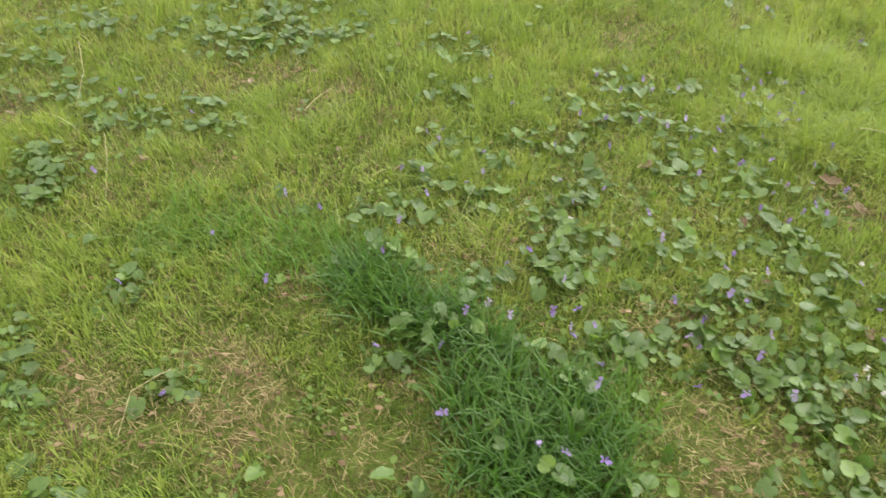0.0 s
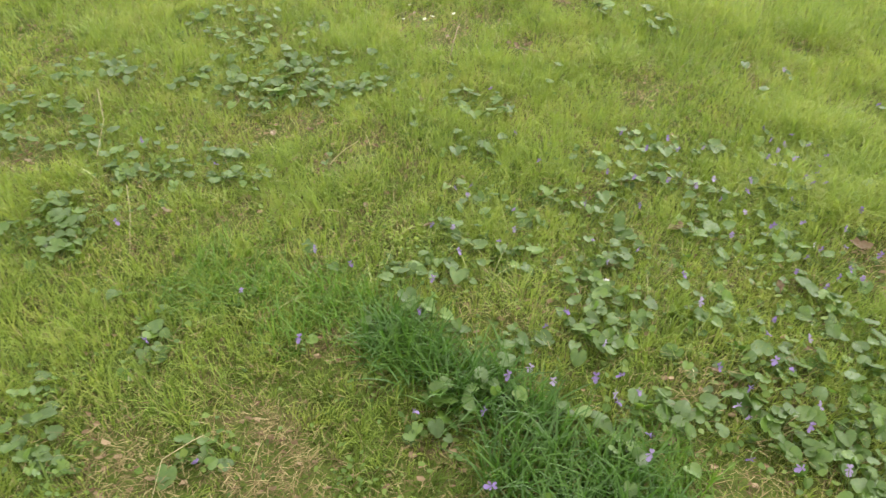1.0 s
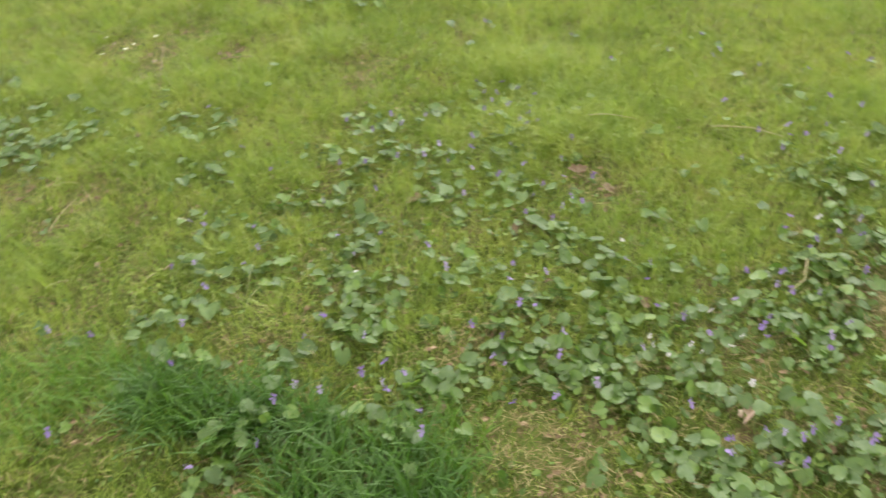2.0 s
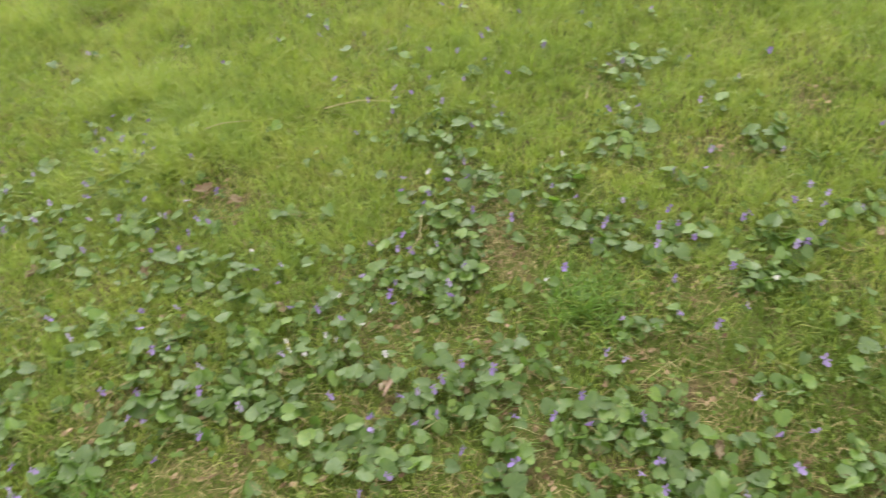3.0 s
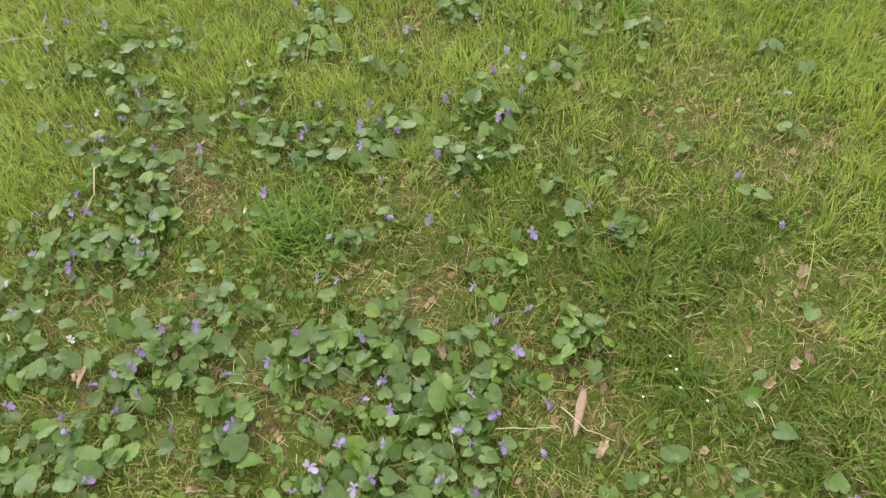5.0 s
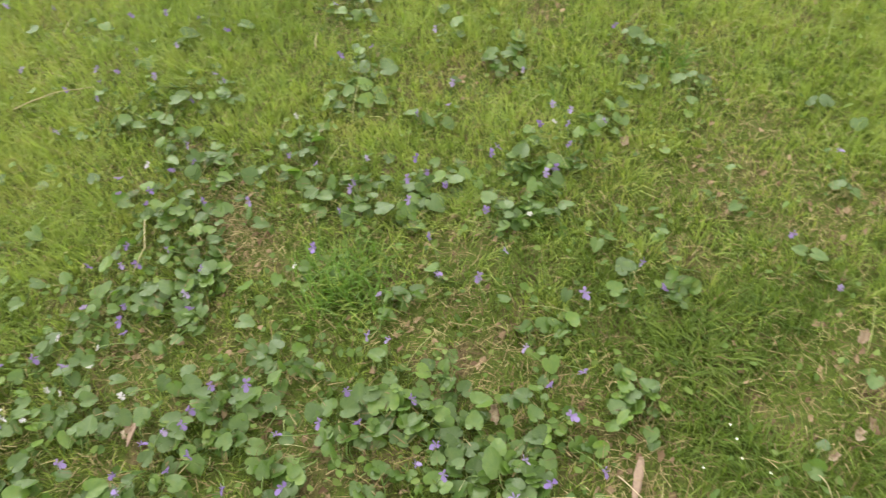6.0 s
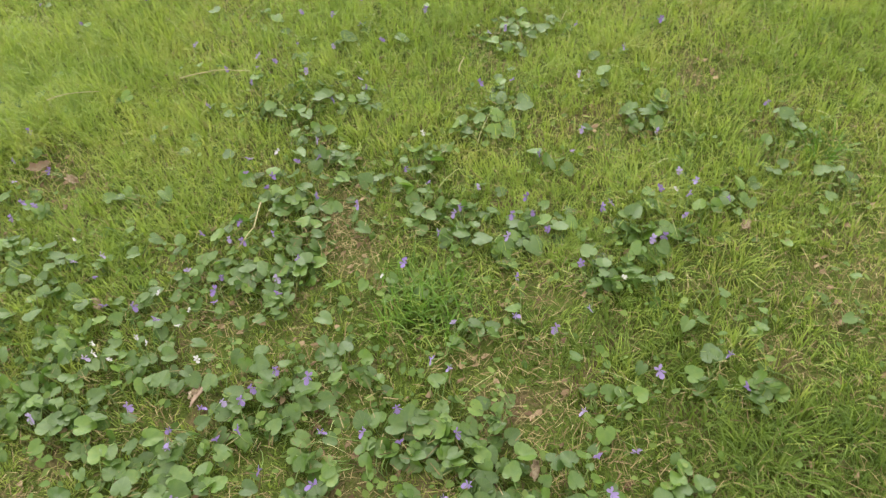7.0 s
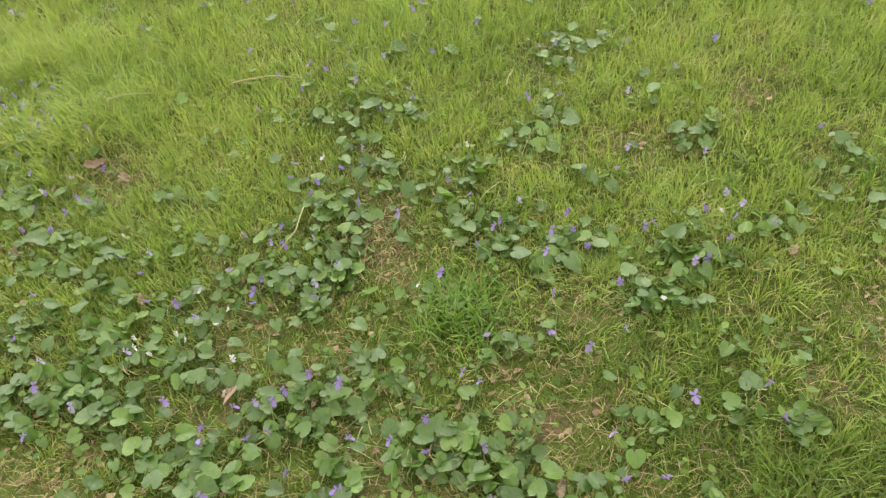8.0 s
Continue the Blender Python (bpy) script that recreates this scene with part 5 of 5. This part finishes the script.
def dead_leaves():
    r = random.Random(5)
    for k, (sx, sy, long) in enumerate(DEAD_SPOTS):
        x, y = sx / 100, sy / 100
        leaf = new("dead_leaf", DEAD_MESHES[k % 6])
        size = long / 1000 * r.uniform(0.55, 0.85)
        leaf.matrix_basis = Matrix.LocRotScale((x, y, float(height(np.float64(x), np.float64(y))) + 0.03), Euler((r.gauss(0, 0.25), r.gauss(0, 0.25), r.uniform(0, 6.28))), (size, size * r.uniform(0.6, 1), size))
        tagged(leaf, "dry brown curled dead leaf lying in the grass", "dead leaf", "dead leaves on the lawn")


dead_leaves()


def stem(name, label, category, points, radius, material, lift=0.03, bow=0.01):
    """A thin stem or twig through places given in centimetres."""
    pts = []
    for k in range(len(points) - 1):
        (ax, ay), (bx, by) = points[k], points[k + 1]
        for s in range(5):
            f = s / 5
            pts.append((ax + (bx - ax) * f, ay + (by - ay) * f))
    pts.append(points[-1])
    v, t = [], []
    n = len(pts)
    for i, (px, py) in enumerate(pts):
        x, y = px / 100, py / 100
        w = radius * (1 - 0.55 * i / (n - 1))
        dx, dy = pts[min(i + 1, n - 1)][0] - pts[max(i - 1, 0)][0], pts[min(i + 1, n - 1)][1] - pts[max(i - 1, 0)][1]
        d = math.hypot(dx, dy)
        z = float(height(np.float64(x), np.float64(y))) + lift + bow * math.sin(3.14 * i / (n - 1)) + 0.001 * math.sin(1.3 * i)
        wob = 0.0006 * math.sin(1.1 * i + px)
        for s in range(5):
            a = 2 * math.pi * s / 5
            v.append((x - dy / d * (w * math.cos(a) + wob), y + dx / d * (w * math.cos(a) + wob), z + w * math.sin(a)))
    for i in range(n - 1):
        for s in range(5):
            a, b = i * 5 + s, i * 5 + (s + 1) % 5
            t += [(a, b, b + 5), (a, b + 5, a + 5)]
    return tagged(new(name, sheet(name, v, t, material)), label, category)


stem("twig", "thin pale dry twig lying beside a strip of bark", "twig", [(133, 0), (131, -6), (132, -11)], 0.0013, TWIG, 0.03)
stem("twig", "thin pale dry twig lying across violet leaves", "twig", [(123, 8), (126, 2), (129, -2)], 0.0010, TWIG, 0.045)
stem("twig", "brown dry stick lying in far thin grass", "twig", [(-29, 310), (-30, 291), (-31, 271)], 0.002, BARK, 0.05)
stem("twig", "short brown stick lying across the lawn", "twig", [(-8, 289), (-1, 287), (6, 287)], 0.0018, BARK, 0.05)
stem("dry_stem", "long pale dry grass stem lying over the lawn", "dry stem", [(139, 179), (148, 173), (156, 166)], 0.0019, DRY_STEM, 0.07)
stem("dry_stem", "pale bent dry stem lying beside a single violet", "dry stem", [(-70, 97), (-76, 90), (-75, 79)], 0.0012, DRY_STEM, 0.05)
stem("dry_stem", "short straight dry grass stem lying on grass", "dry stem", [(-63, 200), (-56, 214)], 0.0016, DRY_STEM, 0.05)
stem("dry_stem", "dry branching stem standing among dense violets", "dry stem", [(130, 118), (124, 111), (118, 109)], 0.0017, DRY_STEM, 0.07)
stem("dry_stem", "short pale dry stem lying in green grass", "dry stem", [(150, -29), (147, -32)], 0.0015, DRY_STEM, 0.05)
stem("dry_stem", "long curved straw stem lying on thin grass", "dry stem", [(-154, 237), (-142, 215), (-136, 195)], 0.0015, DRY_STEM, 0.06)
stem("dry_stem", "long straight straw stem lying on thin grass", "dry stem", [(-121, 182), (-114, 168), (-108, 152)], 0.0012, DRY_STEM, 0.06)
stem("dry_stem", "yellow dry grass stem leaning in tall grass", "dry stem", [(199, 123), (205, 127)], 0.0022, DRY_STEM, 0.07)
stem("dry_stem", "pale dry stem lying across tall green grass", "dry stem", [(106, 198), (119, 190)], 0.0016, DRY_STEM, 0.08)


def bark_strip(name, label, a, b, wide, lift):
    """A curled strip of bark from a to b, in centimetres, with ragged edges."""
    r = random.Random(wide * 1000)
    (ax, ay), (bx, by) = a, b
    d = math.hypot(bx - ax, by - ay)
    ux, uy = (bx - ax) / d, (by - ay) / d
    along, across, thick = 9, 5, 0.0022
    v, t = [], []
    for top in (1, 0):
        for i in range(along):
            s = i / (along - 1)
            w = wide * (0.2 + 1.0 * math.sin(math.pi * min(s * 0.92 + 0.1, 1)) ** 0.8) * r.uniform(0.8, 1.12)
            for j in range(across):
                q = (j / (across - 1) - 0.5) * w
                x, y = ax / 100 + ux * s * d / 100 - uy * q, ay / 100 + uy * s * d / 100 + ux * q
                z = float(height(np.float64(x), np.float64(y))) + lift - 26.0 * q * q + 0.009 * math.sin(2.4 * s) + top * thick
                v.append((x, y, z))
    n = along * across
    for i in range(along - 1):
        for j in range(across - 1):
            p = i * across + j
            for o, flip in ((0, False), (n, True)):
                f = [(p + o, p + across + o, p + across + 1 + o), (p + o, p + across + 1 + o, p + 1 + o)]
                t += [q[::-1] for q in f] if flip else f
    for i in range(along - 1):
        for j in (0, across - 1):
            p = i * across + j
            t += [(p, p + across, p + across + n), (p, p + across + n, p + n)]
    for j in range(across - 1):
        for i in (0, along - 1):
            p = i * across + j
            t += [(p, p + 1, p + 1 + n), (p, p + 1 + n, p + n)]
    return tagged(new(name, sheet(name, v, t, BARK)), label, "bark")


bark_strip("bark_strip", "pinkish tan curled strip of bark on bare soil", (138.5, -2), (129, -4.6), 0.014, 0.027)
bark_strip("bark_strip", "small tan curled strip of bark among violets", (94.5, 84.5), (89.5, 81.5), 0.009, 0.03)


def tiny_flower_mesh():
    v, t = [], []
    for k in range(5):
        a = 2 * math.pi * k / 5
        b = len(v)
        for s, w in ((0.1, 0.1), (0.6, 0.35), (1.0, 0.12)):
            for q in (-w, w):
                v.append((s * math.cos(a) - q * math.sin(a), s * math.sin(a) + q * math.cos(a), 0.2 * s))
        t += [(b, b + 2, b + 3), (b, b + 3, b + 1), (b + 2, b + 4, b + 5), (b + 2, b + 5, b + 3)]
    return sheet("tiny_white_flower", v, t, WHITE)


TINY = tiny_flower_mesh()
for sx, sy in [(151, -13), (149, -15), (146, -17), (141, -12), (146, -22), (-52, 326), (-41, 315), (-32, 319), (-53, 311), (-44, 312)]:
    speck = new("tiny_white_flower", TINY)
    size = 0.0027 if sx > 0 else 0.009
    speck.matrix_basis = Matrix.LocRotScale((sx / 100, sy / 100, 0.058), Euler((0.2, -0.2, sx)), (size, size, size))
    tagged(speck, "tiny white five-petalled weed flower above the grass", "flower", "tiny white flowers")


# ---- single tufts and a dandelion ----
def tuft(sx, sy, count, long, wide, spread_out, material, label):
    x0, y0 = sx / 100, sy / 100
    reach = np.clip(rng.normal(0, spread_out, (2, count)), -1.6 * spread_out, 1.6 * spread_out)
    x, y = x0 + reach[0], y0 + reach[1]
    ob = blades("grass_tuft", x, y, long * rng.uniform(0.5, 1.1, count), wide * rng.uniform(0.7, 1.2, count), rng.uniform(0.4, 1.4, count), material, 4, centre=(x0, y0))
    tagged(ob, label, "grass tuft", "tufts in the lawn")


tuft(244, 37, 60, 0.105, 0.0045, 0.022, DEEP, "coarse deep green grass tuft with broad arching blades")
tuft(171, 59, 160, 0.075, 0.0026, 0.045, GRASS, "fine yellow-green grass tuft beside straw")
tuft(143, 67, 110, 0.08, 0.004, 0.05, GRASS, "fresh green grass tuft among the violets")
tuft(165, -1, 110, 0.09, 0.004, 0.045, GREEN, "fresh green grass tuft in thin lawn")
tuft(146, 71, 70, 0.085, 0.004, 0.035, GREEN, "fresh green grass tuft among the violets")
tuft(149, -30, 120, 0.07, 0.0026, 0.05, GREEN, "low green grass tuft in mown lawn")
tuft(148, -19, 90, 0.085, 0.0036, 0.045, GREEN, "fresh green grass tuft with tiny white flowers beside")
for sx, sy in [(104, 194), (104, 244), (94, 198), (106, 215), (82, 206), (123, 322), (34, 291), (-178, 288)]:
    tuft(sx, sy, 260, 0.135, 0.0034, 0.06, GRASS, "tall yellow-green grass tuft with long fine blades")
for sx, sy in [(-15, 176), (-2, 149), (-52, 192), (201, 59)]:
    tuft(sx, sy, 190, 0.10, 0.003, 0.045, GRASS, "bright yellow-green grass tuft in the lawn")


def dandelion_leaf(seed):
    """A long leaf about 1 m, its rim cut into backward teeth."""
    r = random.Random(seed)
    v, t, n = [], [], 15
    for i in range(n):
        s = i / (n - 1)
        w = (0.03 + 0.16 * math.sin(math.pi * min(s * 0.9 + 0.05, 1)) ** 1.2) * (1.0 if i % 2 else 0.45) if i < n - 1 else 0.01
        z = 0.35 * s - 0.42 * s * s
        v += [(s - 0.05 * (i % 2), -w, z + 0.03), (s, 0, z), (s - 0.05 * (i % 2), w, z + 0.03)]
    for i in range(n - 1):
        for c in (0, 1):
            p = 3 * i + c
            t += [(p, p + 3, p + 4), (p, p + 4, p + 1)]
    return sheet("leaf", v, t, WEED)


def dandelion(sx, sy):
    x, y = sx / 100, sy / 100
    plant = new("dandelion_plant")
    plant.location = (x, y, float(height(np.float64(x), np.float64(y))) + 0.012)
    tagged(plant, "pale green dandelion rosette with toothed leaves", "dandelion")
    r = random.Random(sx)
    for k in range(5):
        leaf = link("leaf", dandelion_leaf(k), plant)
        size = r.uniform(0.03, 0.046)
        leaf.matrix_basis = Matrix.LocRotScale((0, 0, 0.01), Euler((r.gauss(0, 0.2), r.uniform(-0.7, -0.25), k * 0.9 + r.uniform(-0.2, 0.2))), (size, size, size))


dandelion(218, 58)
dandelion(226, 61)
